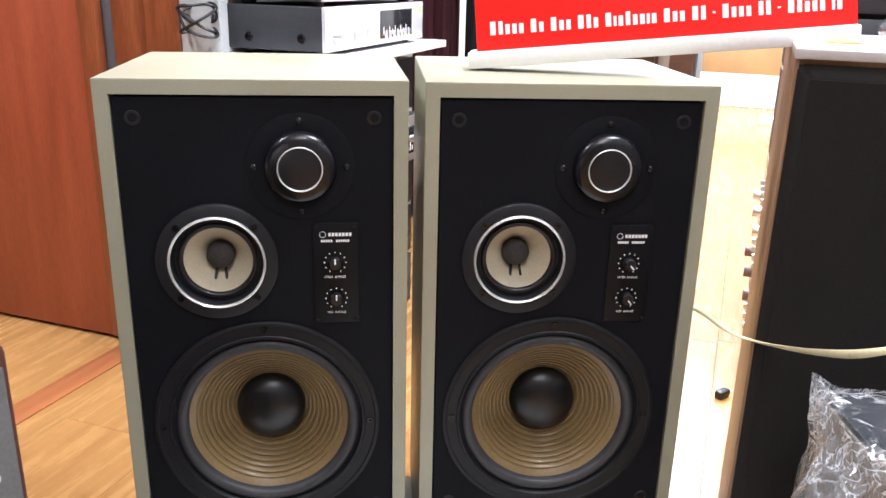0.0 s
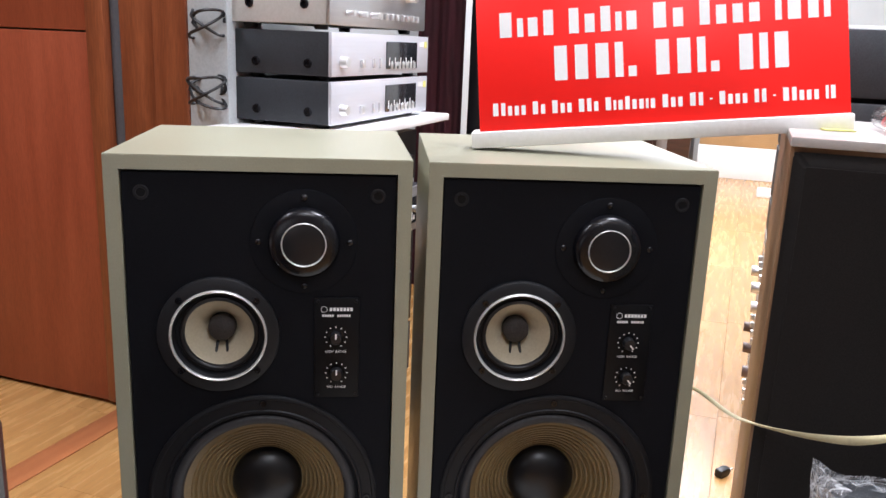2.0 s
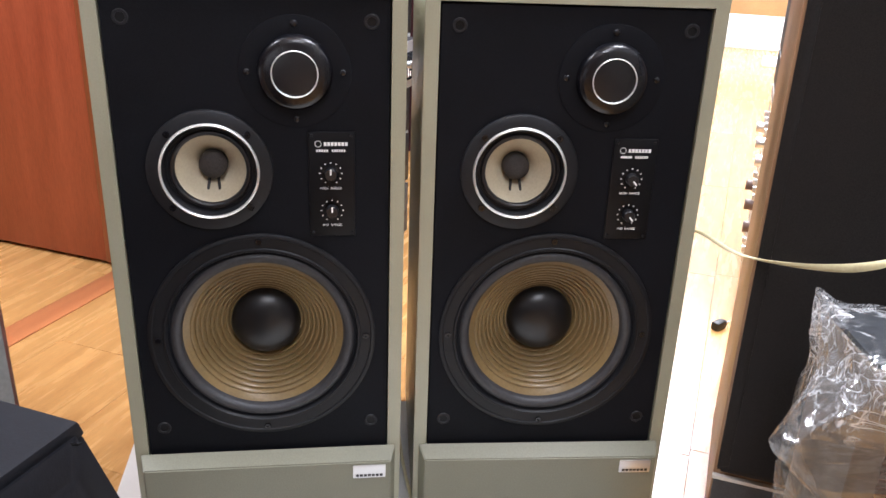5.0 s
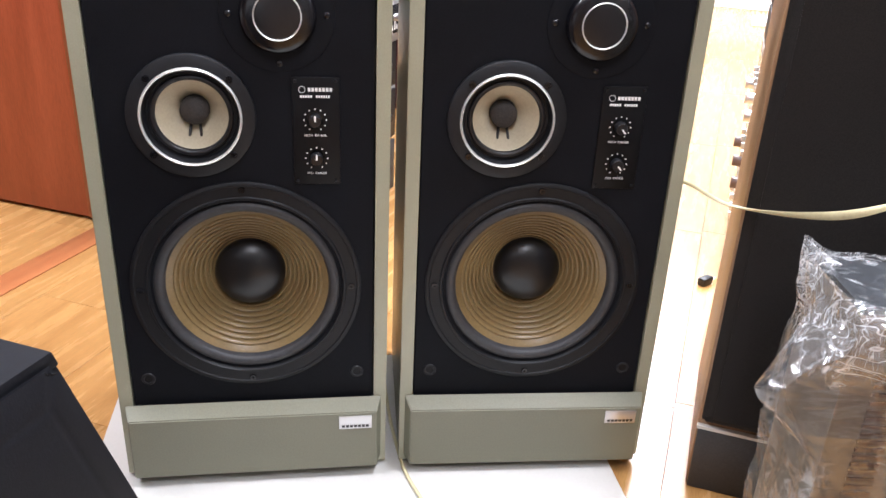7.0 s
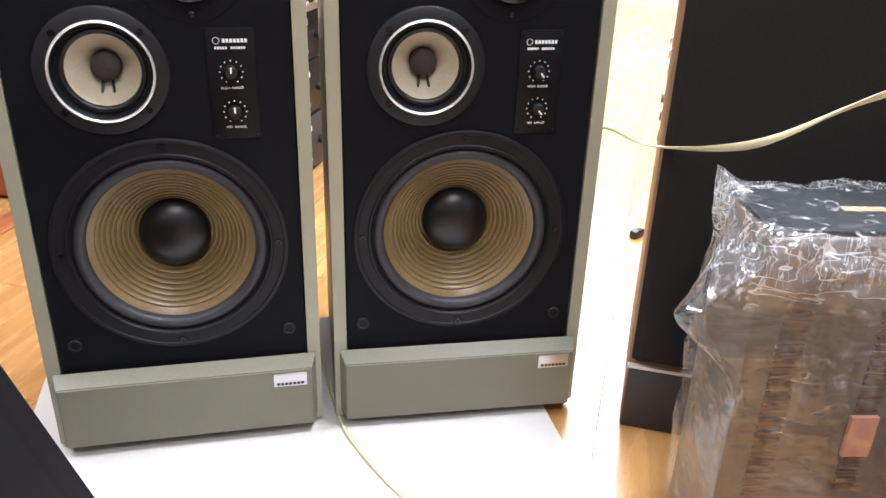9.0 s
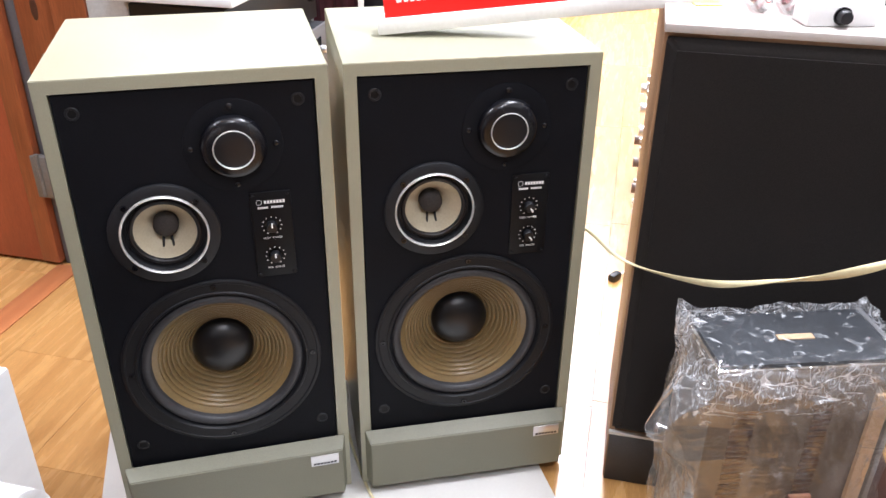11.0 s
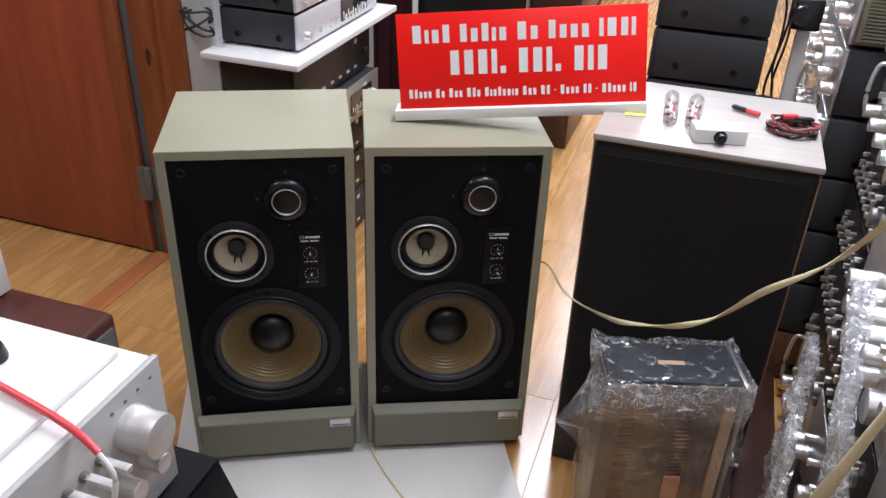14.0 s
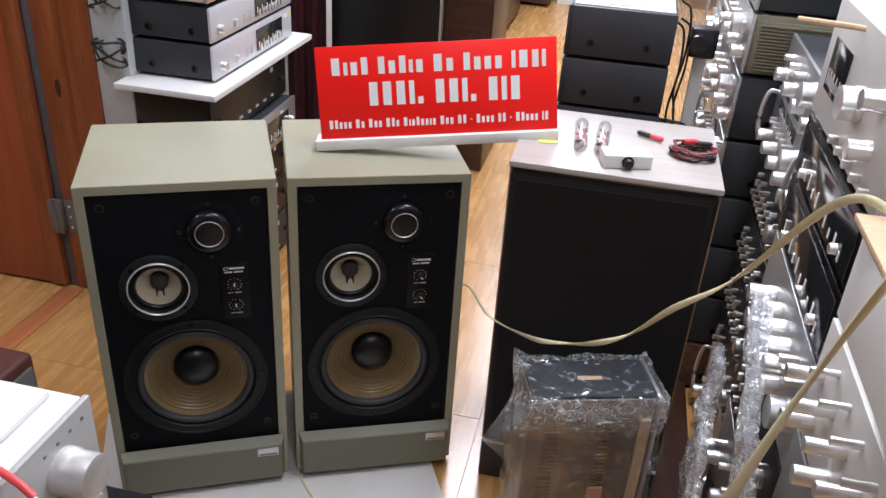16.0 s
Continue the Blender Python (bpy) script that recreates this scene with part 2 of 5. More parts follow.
M = dict(
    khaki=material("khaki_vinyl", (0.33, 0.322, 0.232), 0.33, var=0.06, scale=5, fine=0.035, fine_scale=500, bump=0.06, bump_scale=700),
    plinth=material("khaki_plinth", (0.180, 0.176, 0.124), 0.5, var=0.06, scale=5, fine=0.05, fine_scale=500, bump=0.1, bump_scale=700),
    baffle=material("black_baffle", (0.0056, 0.0062, 0.0086), 0.62, var=0.18, scale=6, fine=0.1, fine_scale=420, bump=0.3, bump_scale=900, spec=0.12),
    black=material("black_plastic", (0.007, 0.007, 0.009), 0.38, var=0.2, scale=20, fine=0.08),
    gloss=material("gloss_black", (0.005, 0.005, 0.007), 0.27, var=0.2, scale=12, fine=0.05, bump=0.05, bump_scale=60),
    rubber=material("grey_rubber_surround", (0.034, 0.034, 0.037), 0.55, var=0.12, scale=20, fine=0.1, bump=0.1),
    basket=material("satin_black_basket", (0.0074, 0.0079, 0.0097), 0.5, var=0.15, scale=14, fine=0.08, bump=0.12, bump_scale=500, spec=0.3),
    flange=material("satin_grey_flange", (0.0118, 0.0124, 0.0145), 0.5, var=0.12, scale=14, fine=0.08, bump=0.12, bump_scale=500, spec=0.3),
    cap=material("satin_black_cap", (0.0040, 0.0044, 0.0058), 0.36, var=0.12, scale=30, fine=0.05, spec=0.5),
    black_vinyl=material("black_cabinet_vinyl", (0.0062, 0.0066, 0.0086), 0.7, var=0.15, scale=9, fine=0.10, fine_scale=400, bump=0.12, bump_scale=900, spec=0.12),
    plate=material("black_plate", (0.004, 0.004, 0.005), 0.45, var=0.2, scale=12, fine=0.05, spec=0.2),
    cone=material("tan_paper_cone", (0.21, 0.143, 0.062), 0.31, var=0.10, scale=10, fine=0.06, fine_scale=260, bump=0.05, bump_scale=420),
    cream=material("cream_paper_cone", (0.52, 0.46, 0.33), 0.6, var=0.08, scale=14, fine=0.04, fine_scale=300, bump=0.08),
    felt=material("brown_grey_dome", (0.036, 0.031, 0.029), 0.8, var=0.15, scale=40, fine=0.2, fine_scale=500, bump=0.4),
    ring=material("bright_ring", (0.88, 0.88, 0.86), 0.34, 0.75, var=0.04),
    silver=material("brushed_silver", (0.60, 0.60, 0.61), 0.34, 0.85, var=0.07, scale=3, fine=0.06, fine_scale=240, stretch=(1, 1, 30)),
    tuner=material("pale_silver_front", (0.66, 0.66, 0.70), 0.4, 0.35, var=0.05, scale=3, fine=0.05, fine_scale=240, stretch=(1, 1, 30)),
    spun=material("spun_aluminium", (0.62, 0.61, 0.60), 0.42, 0.55, var=0.05, scale=14, fine=0.05, stretch=(1, 1, 6)),
    chrome=material("knob_aluminium", (0.80, 0.80, 0.80), 0.36, 0.88, var=0.06, scale=12),
    satin=material("satin_pale_aluminium", (0.47, 0.47, 0.46), 0.48, 0.25, var=0.04, scale=4, fine=0.04, fine_scale=240, stretch=(1, 1, 30)),
    pale=material("pale_painted_metal", (0.62, 0.60, 0.56), 0.4, 0.1, var=0.06, scale=5, fine=0.04),
    charcoal=material("charcoal_steel", (0.0255, 0.029, 0.034), 0.5, var=0.18, scale=8, fine=0.12, fine_scale=400, bump=0.25, bump_scale=900),
    olive=material("olive_steel", (0.150, 0.138, 0.092), 0.5, var=0.15, scale=8, fine=0.1),
    walnut=material("walnut_case", (0.15, 0.075, 0.04), 0.4, scale=6, fine=0.1, stretch=(1, 12, 12), second=(0.07, 0.032, 0.017)),
    teak=material("teak_side", (0.33, 0.19, 0.10), 0.42, scale=5, fine=0.08, stretch=(8, 8, 1), second=(0.21, 0.11, 0.055)),
    # grey-brown top veneer, its paleness is glare put into the colour
    glare_top=material("glare_paled_veneer", (0.50, 0.465, 0.435), 0.32, scale=4, fine=0.06, fine_scale=200, stretch=(1, 14, 14), second=(0.42, 0.385, 0.36), coat=0.2),
    grille=material("black_grille_cloth", (0.0125, 0.0105, 0.0096), 0.9, var=0.18, scale=5, fine=0.2, fine_scale=600, bump=0.5, bump_scale=1100, spec=0.2),
    grille_rim=material("cloth_over_frame", (0.0155, 0.0132, 0.0120), 0.8, var=0.15, scale=9, fine=0.2, fine_scale=600, bump=0.5, bump_scale=1100, spec=0.12),
    door=material("red_brown_door", (0.345, 0.078, 0.034), 0.34, scale=2.2, fine=0.07, fine_scale=60, stretch=(9, 9, 0.9), second=(0.265, 0.056, 0.024), coat=0.25),
    frame=material("door_frame_wood", (0.33, 0.095, 0.036), 0.36, scale=3.0, fine=0.09, fine_scale=40, stretch=(8, 8, 0.7), second=(0.20, 0.052, 0.019), coat=0.25),
    plank=material("laminate_plank", (0.57, 0.315, 0.112), 0.27, scale=3.6, fine=0.07, fine_scale=50, stretch=(14, 1.2, 1), second=(0.41, 0.205, 0.068), coat=0.2, random_piece=0.10),
    red_plank=material("orange_strip", (0.50, 0.19, 0.075), 0.3, scale=4, fine=0.05, stretch=(10, 1, 1), second=(0.42, 0.15, 0.06), coat=0.3),
    joint=material("floor_joint", (0.20, 0.10, 0.04), 0.6),
    white=material("white_board", (0.78, 0.78, 0.77), 0.55, var=0.03, scale=6, fine=0.03),
    foam=material("white_foam", (0.80, 0.79, 0.76), 0.75, var=0.03, scale=14, fine=0.06, bump=0.15, bump_scale=200),
    mat=material("pale_grey_sheet", (0.60, 0.585, 0.55), 0.45, var=0.07, scale=3, fine=0.015, bump=0.08, bump_scale=30),
    paper=material("paper", (0.80, 0.80, 0.78), 0.7, var=0.04, scale=9, fine=0.03, bump=0.1, bump_scale=20),
    wall=material("white_wall", (0.50, 0.525, 0.525), 0.6, var=0.05, scale=3, fine=0.05, bump=0.1, bump_scale=90),
    panelling=material("dark_unseen_wall", (0.13, 0.075, 0.045), 0.5, var=0.2, scale=3, fine=0.06, stretch=(6, 6, 1)),
    ceiling=material("white_ceiling", (0.8, 0.8, 0.78), 0.8, var=0.03),
    sign_red=material("sign_red", (0.95, 0.012, 0.008), 0.42, var=0.04, scale=4, fine=0.02, spec=0.35),
    sign_white=material("sign_white", (0.85, 0.84, 0.83), 0.35, var=0.02),
    print_white=material("print_white", (0.90, 0.90, 0.89), 0.5, var=0.02),
    wine=material("dark_wine_cloth", (0.060, 0.009, 0.016), 0.8, var=0.25, scale=6, fine=0.1, stretch=(6, 6, 1)),
    darkwood=material("dark_brown_wood", (0.05, 0.02, 0.013), 0.35, var=0.3, scale=5, fine=0.1, stretch=(1, 1, 8)),
    vinyl=material("brown_vinyl", (0.085, 0.030, 0.024), 0.38, var=0.14, scale=10, fine=0.15, fine_scale=300, bump=0.35, bump_scale=420),
    cardboard=material("cardboard", (0.42, 0.25, 0.11), 0.75, var=0.1, scale=5, fine=0.06),
    cream_cord=material("cream_cord", (0.66, 0.59, 0.36), 0.5, var=0.08, scale=30, fine=0.05),
    red_cable=material("red_cable", (0.72, 0.07, 0.08), 0.38, var=0.08, scale=20, fine=0.05),
    black_cable=material("black_cable", (0.010, 0.010, 0.011), 0.45, var=0.1, scale=20),
    grey_seal=material("grey_strip", (0.10, 0.105, 0.115), 0.5, var=0.08, scale=9),
    dull_red=material("dull_red_braid", (0.22, 0.03, 0.035), 0.5, var=0.5, scale=220),
    dull_pink=material("grey_pink_braid", (0.30, 0.20, 0.19), 0.5, var=0.5, scale=220),
    brown_knob=material("brown_button", (0.16, 0.10, 0.08), 0.4, var=0.1),
    display=material("smoked_window", (0.02, 0.022, 0.026), 0.12, var=0.2, scale=9, coat=0.5),
    dial=material("green_grey_dial", (0.10, 0.105, 0.085), 0.15, var=0.15, scale=20, coat=0.5),
    blue_print=material("faint_blue_patch", (0.52, 0.60, 0.78), 0.6, var=0.15, scale=60),
    yellow=material("yellow_sticker", (0.70, 0.68, 0.22), 0.5, var=0.03),
    tan_card=material("tan_strip", (0.62, 0.43, 0.26), 0.6, var=0.08, scale=9, fine=0.05),
    steel=material("grey_front", (0.17, 0.165, 0.155), 0.45, 0.3, var=0.1, scale=9, fine=0.06),
    pink_card=material("salmon_label", (0.62, 0.30, 0.20), 0.6, var=0.05, scale=9),
    brown_case=material("brown_metal_cover", (0.145, 0.112, 0.080), 0.42, var=0.15, scale=5, fine=0.08),
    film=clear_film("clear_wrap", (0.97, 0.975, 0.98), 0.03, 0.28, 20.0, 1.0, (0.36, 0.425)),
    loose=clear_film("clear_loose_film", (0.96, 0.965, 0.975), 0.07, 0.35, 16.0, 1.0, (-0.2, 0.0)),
    tube=clear_film("clear_tube", (0.95, 0.95, 0.95), 0.06, 0.1, 20.0),
)
# soft nap on the cloth
for name in ("grille", "grille_rim"):
    cloth = M[name].node_tree.nodes["Principled BSDF"]
    cloth.inputs["Sheen Weight"].default_value = 0.12
    cloth.inputs["Sheen Roughness"].default_value = 0.45


# ---- mesh helpers ----
def box(bm, x0, x1, y0, y1, z0, z1, bevel=0.0, segments=2):
    made = bmesh.ops.create_cube(bm, size=1.0)["verts"]
    bmesh.ops.transform(bm, verts=made, matrix=Matrix.Translation(((x0 + x1) / 2, (y0 + y1) / 2, (z0 + z1) / 2))
                        @ Matrix.Diagonal((x1 - x0, y1 - y0, z1 - z0, 1)))
    if bevel:
        edges = list({e for v in made for e in v.link_edges})
        bmesh.ops.bevel(bm, geom=edges, offset=bevel, segments=segments, affect="EDGES", profile=0.5)
    return bm


def boxed(*a, **k):
    return box(bmesh.new(), *a, **k)


def lathe(bm, profile, seg=48, m=Matrix(), caps=False):
    """Turns (radius, height) pairs round the z axis."""
    rings = []
    for r, h in profile:
        if r < 1e-6:
            rings.append([bm.verts.new(m @ Vector((0, 0, h)))])
        else:
            rings.append([bm.verts.new(m @ Vector((r * math.cos(2 * math.pi * i / seg), r * math.sin(2 * math.pi * i / seg), h))) for i in range(seg)])
    for a, b in zip(rings, rings[1:]):
        for i in range(seg):
            j = (i + 1) % seg
            if len(a) == 1 and len(b) > 1:
                bm.faces.new((a[0], b[i], b[j]))
            elif len(b) == 1 and len(a) > 1:
                bm.faces.new((a[i], a[j], b[0]))
            elif len(a) > 1:
                bm.faces.new((a[i], a[j], b[j], b[i]))
    bmesh.ops.recalc_face_normals(bm, faces=bm.faces)
    return bm


FRONT = pose(0, 0, 0, 90)  # z of a lathe becomes -y: out of a front panel


def turned(profile, x, y, z, seg=48):
    return lathe(bmesh.new(), profile, seg, Matrix.Translation((x, y, z)) @ FRONT)


def mesh_of(name, bm, mat, smooth=40):
    me = bpy.data.meshes.new(name)
    bm.to_mesh(me)
    bm.free()
    me.materials.append(mat)
    if smooth:
        me.polygons.foreach_set("use_smooth", [True] * len(me.polygons))
        me.set_sharp_from_angle(angle=radians(smooth))
    return me


def part(name, bm, mat, parent, label="", smooth=40):
    ob = new(name, mesh_of(name, bm, mat, smooth))
    ob.parent = parent
    return tagged(ob, label)


def shared(name, me, parent, m=Matrix()):
    ob = new(name, me)
    ob.parent = parent
    ob.matrix_local = m
    return ob


def thing(name, m, label, category, group="", kind=""):
    ob = new(name)
    ob.empty_display_size = 0.05
    ob.matrix_world = m
    return tagged(ob, label, category, group, kind)


def solid(name, bm, mat, m, label, category, group="", kind="", smooth=40):
    ob = new(name, mesh_of(name, bm, mat, smooth))
    ob.matrix_world = m
    return tagged(ob, label, category, group, kind)


def smooth_line(points, steps=10):
    """A Catmull-Rom line through the points."""
    p = [Vector(q) for q in points]
    p = [p[0] * 2 - p[1], *p, p[-1] * 2 - p[-2]]
    out = []
    for i in range(1, len(p) - 2):
        for k in range(steps):
            t = k / steps
            out.append(0.5 * (2 * p[i] + (p[i + 1] - p[i - 1]) * t + (2 * p[i - 1] - 5 * p[i] + 4 * p[i + 1] - p[i + 2]) * t * t
                              + (3 * p[i] - p[i - 1] - 3 * p[i + 1] + p[i + 2]) * t ** 3))
    out.append(p[-2])
    return out


def cable(bm, points, r, seg=8, flat=1.0, steps=10, twist=0.0, thin=0.0):
    line = smooth_line(points, steps)
    rings, up = [], Vector((0, 0, 1))
    for i, c in enumerate(line):
        d = (line[min(i + 1, len(line) - 1)] - line[max(i - 1, 0)]).normalized()
        side = d.cross(up)
        side = side.normalized() if side.length > 1e-3 else Vector((1, 0, 0))
        over = side.cross(d)
        w = twist * i
        q = r * min(1.0, 0.12 + 0.88 * i / (thin * len(line))) if thin else r
        a, b = side * math.cos(w) + over * math.sin(w), over * math.cos(w) - side * math.sin(w)
        rings.append([bm.verts.new(c + a * (q * math.cos(2 * math.pi * k / seg)) + b * (q * flat * math.sin(2 * math.pi * k / seg))) for k in range(seg)])
    for a, b in zip(rings, rings[1:]):
        for k in range(seg):
            bm.faces.new((a[k], a[(k + 1) % seg], b[(k + 1) % seg], b[k]))
    bm.faces.new(rings[0][::-1])
    bm.faces.new(rings[-1])
    return bm


def lettering(name, text, size, mat, parent, m):
    cu = bpy.data.curves.new(name, "FONT")
    cu.body, cu.size, cu.align_x, cu.align_y, cu.extrude = text, size, "CENTER", "CENTER", 0.0002
    ob = bpy.data.objects.new(name, cu)
    scene.collection.objects.link(ob)
    bpy.context.view_layer.update()
    me = bpy.data.meshes.new_from_object(ob)
    bpy.data.objects.remove(ob)
    me.materials.clear()
    me.materials.append(mat)
    return shared(name, me, parent, m)


# ---- the room ----
def room():
    f = solid("floor", boxed(-3.0, 3.0, -3.6, 6.6, -0.10, -0.006), M["joint"], shop(0, 0, 0), "wood laminate floor with narrow dark joints", "floor", kind="structure")
    c = solid("ceiling", boxed(-3.0, 3.0, -3.6, 6.6, CEIL, CEIL + 0.1), M["ceiling"], shop(0, 0, 0), "plain white ceiling over the shop", "ceiling", kind="structure")
    # south and west walls stay out of view, darkened to cut bounced light
    for name, b in (("wall_north", (-3.0, 3.0, 6.6, 6.7)), ("wall_south", (-3.0, 3.0, -3.7, -3.6)), ("wall_west", (-3.1, -3.0, -3.6, 0.7)),
                    ("wall_east", (2.2, 2.3, -3.6, 6.6)), ("wall_alcove", (-0.72, -0.60, 0.80, 6.6))):
        dark = name in ("wall_south", "wall_west")
        solid(name, boxed(*b, 0, CEIL), M["panelling" if dark else "wall"], shop(0, 0, 0), "unseen wall coloured dark brown to cut bounced light" if dark else "plain white painted wall", "wall", kind="structure")
    solid("wall_pillar", boxed(-0.60, -0.50, 0.665, 0.80, 0, CEIL, bevel=0.004), M["wall"], shop(0, 0, 0), "pale grey-white painted pillar beside the door frame", "pillar", kind="structure")
    solid("wall_door_side", boxed(-3.0, -0.78, 0.76, 0.86, 0, CEIL), M["wall"], shop(0, 0, 0), "plain wall behind the open door", "wall", kind="structure")
    # door leaf, its hinge edge, grey strip and wide frame
    d = thing("door_1", shop(0, 0, 0), "reddish brown wood-veneer door standing ajar", "door", kind="structure")
    part("door_leaf", boxed(-1.75, -0.865, 0.66, 0.70, 0.01, 0.90, bevel=0.002), M["door"], d, "smooth red-brown veneer")
    part("door_leaf", boxed(-1.75, -0.865, 0.66, 0.70, 0.904, 2.05, bevel=0.002), M["door"], d, "smooth red-brown veneer")
    part("edge_strip", boxed(-0.865, -0.815, 0.655, 0.705, 0.01, 2.05, bevel=0.003), M["frame"], d, "darker wooden edge")
    part("seal", boxed(-0.815, -0.785, 0.675, 0.70, 0.0, 2.1, bevel=0.004), M["grey_seal"], d, "grey rubber strip")
    for hz in (0.22, 1.75):
        h = part("hinge", boxed(-0.826, -0.782, 0.650, 0.668, hz - 0.02, hz + 0.09, bevel=0.003), M["steel"], d, "worn steel hinge")
        part("pin", lathe(bmesh.new(), [(0, 0), (0.006, 0), (0.006, 0.11), (0, 0.11)], 12, Matrix.Translation((-0.806, 0.650, hz - 0.015))), M["steel"], h)
        leaf = part("leaf", boxed(-0.7815, -0.748, 0.6655, 0.6695, hz - 0.02, hz + 0.09, bevel=0.0012), M["steel"], d, "worn steel hinge leaf")
        for sz in (0.0, 0.035, 0.07):
            part("screw", turned([(0, 0.0008), (0.003, 0.0010), (0.0042, 0.0)], -0.764, 0.6655, hz + sz, 12), M["chrome"], leaf)
    fr = thing("door_frame", shop(0, 0, 0), "wide varnished wooden door frame with a knot", "door frame", kind="structure")
    part("jamb", boxed(-0.785, -0.69, 0.67, 0.76, 0, 2.2, bevel=0.004), M["frame"], fr)
    part("jamb", boxed(-0.688, -0.60, 0.66, 0.76, 0, 2.2, bevel=0.004), M["frame"], fr)
    part("knot", lathe(bmesh.new(), [(0, 0.0008), (0.006, 0.0008), (0.010, 0.0003), (0.011, -0.001)], 20, Matrix.Translation((-0.735, 0.67, 0.66)) @ Matrix.Diagonal((0.9, 1, 2.6, 1)) @ FRONT), M["darkwood"], fr, "dark wood knot")


def ceiling_lights():
    for lu, lv, lx, ly, _ in LAMPS:
        t = thing("ceiling_light", shop(lu, lv, CEIL), "long white ceiling light fitting", "ceiling light", "ceiling lights")
        bm = bmesh.new()
        box(bm, -lx / 2 - 0.03, lx / 2 + 0.03, -ly / 2 - 0.03, ly / 2 + 0.03, -0.06, 0.0, bevel=0.005)
        part("housing", bm, M["white"], t)
        for s in (-1, 1):
            part("end_cap", boxed(s * (lx / 2 + 0.012) - 0.012, s * (lx / 2 + 0.012) + 0.012, -ly / 2, ly / 2, -0.085, -0.06), M["white"], t)


# ---- loudspeakers ----
def khaki_speaker(m, pointer, label, shift=0.0):
    t = thing("loudspeaker", m, label, "loudspeaker", "pair of khaki loudspeakers")
    W, H, D, T = 0.184, 0.757, 0.33, 0.0180
    bm = boxed(-W, W, 0, D, H - T, H)
    for v in bm.verts:
        if v.co.z < H - T / 2:
            v.co.x -= math.copysign(T, v.co.x)
    bmesh.ops.bevel(bm, geom=[e for e in bm.edges if min(v.co.z for v in e.verts) > H - T / 2], offset=0.0012, segments=2, affect="EDGES")
    part("top_panel", bm, M["khaki"], t, "khaki vinyl-covered board")
    for side in (-1, 1):
        a, b = sorted((side * W, side * (W - T)))
        bm = boxed(a, b, 0, D, 0.004, H - 0.0002)
        for v in bm.verts:
            if v.co.z > H / 2 and abs(v.co.x) < W - T / 2:
                v.co.z -= T
        bmesh.ops.bevel(bm, geom=[e for e in bm.edges if min(abs(v.co.x) for v in e.verts) > W - T / 2 and abs(e.verts[0].co.z - e.verts[1].co.z) > 0.3], offset=0.0012, segments=2, affect="EDGES")
        part("side_panel", bm, M["khaki"], t, "khaki vinyl-covered board")
    part("bottom_panel", boxed(-W + T, W - T, 0.01, D, 0.004, 0.10), M["khaki"], t)
    part("back_panel", boxed(-W + T, W - T, D - 0.02, D - 0.004, 0.10, H - T), M["black"], t)
    shared("baffle", baffle_mesh(shift), t)
    # black sheet added inside so the gap round the baffle looks shaded
    part("inner_board", boxed(-0.1654, 0.1654, 0.085, 0.095, 0.10, 0.7374), M["black"], t)
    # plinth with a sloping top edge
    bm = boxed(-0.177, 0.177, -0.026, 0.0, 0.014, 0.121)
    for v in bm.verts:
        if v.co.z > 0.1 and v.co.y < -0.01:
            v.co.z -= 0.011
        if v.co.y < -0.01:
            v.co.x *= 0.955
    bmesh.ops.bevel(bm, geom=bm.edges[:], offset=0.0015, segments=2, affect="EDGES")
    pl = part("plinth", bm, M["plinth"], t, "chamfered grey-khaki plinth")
    badge = part("badge", boxed(0.116, 0.162, -0.0275, -0.0255, 0.084, 0.105, bevel=0.0005), M["silver"], pl, "small pale metal name badge")
    for i in range(7):
        part("logo_bar", boxed(0.120 + i * 0.0056, 0.1243 + i * 0.0056, -0.0278, -0.0272, 0.0865, 0.0905), M["black"], pl)
    woofer(t, -0.0015 + shift, 0.2975)
    midrange(t, -0.055 + shift, 0.530)
    tweeter(t, 0.0515 + shift, 0.6515)
    # grille sockets
    for sx in (-0.142, 0.142):
        for sz in (0.160, 0.711):
            gs = part("grille_socket", turned([(0.0056, 0.0004), (0.0060, 0.0013), (0.0084, 0.0013), (0.0094, 0.0)], sx, 0.004, sz, 28), M["flange"], t)
            # board is not bored here, a black disc paints the hole's shade
            part("hole", turned([(0, 0.0003), (0.0057, 0.0005)], sx, 0.004, sz, 24), M["plate"], gs, "black disc for the shade inside the hole")
    # level control panel
    before = set(t.children)
    cp = part("control_panel", boxed(0.064, 0.1215, 0.0015, 0.006, 0.4435, 0.5795, bevel=0.0012), M["plate"], t, "glossy black control plate")
    for sx in (0.0685, 0.117):
        for sz in (0.448, 0.575):
            part("screw", turned([(0, 0.0015), (0.0016, 0.0015), (0.0022, 0.0)], sx, 0.0015, sz, 12), M["basket"], cp)
    bm = bmesh.new()
    lathe(bm, [(0.0035, 0.0006), (0.0042, 0.0006)], 20, Matrix.Translation((0.0765, 0.0015, 0.5645)) @ FRONT)
    for i in range(7):
        box(bm, 0.0835 + i * 0.0043, 0.0868 + i * 0.0043, 0.0007, 0.0013, 0.5622, 0.5667)
    for i in range(5):
        box(bm, 0.0742 + i * 0.003, 0.0765 + i * 0.003, 0.0007, 0.0013, 0.5545, 0.5575)
    for i in range(6):
        box(bm, 0.0930 + i * 0.0029, 0.0952 + i * 0.0029, 0.0007, 0.0013, 0.5545, 0.5575)
    part("print_bars", bm, M["print_white"], cp)
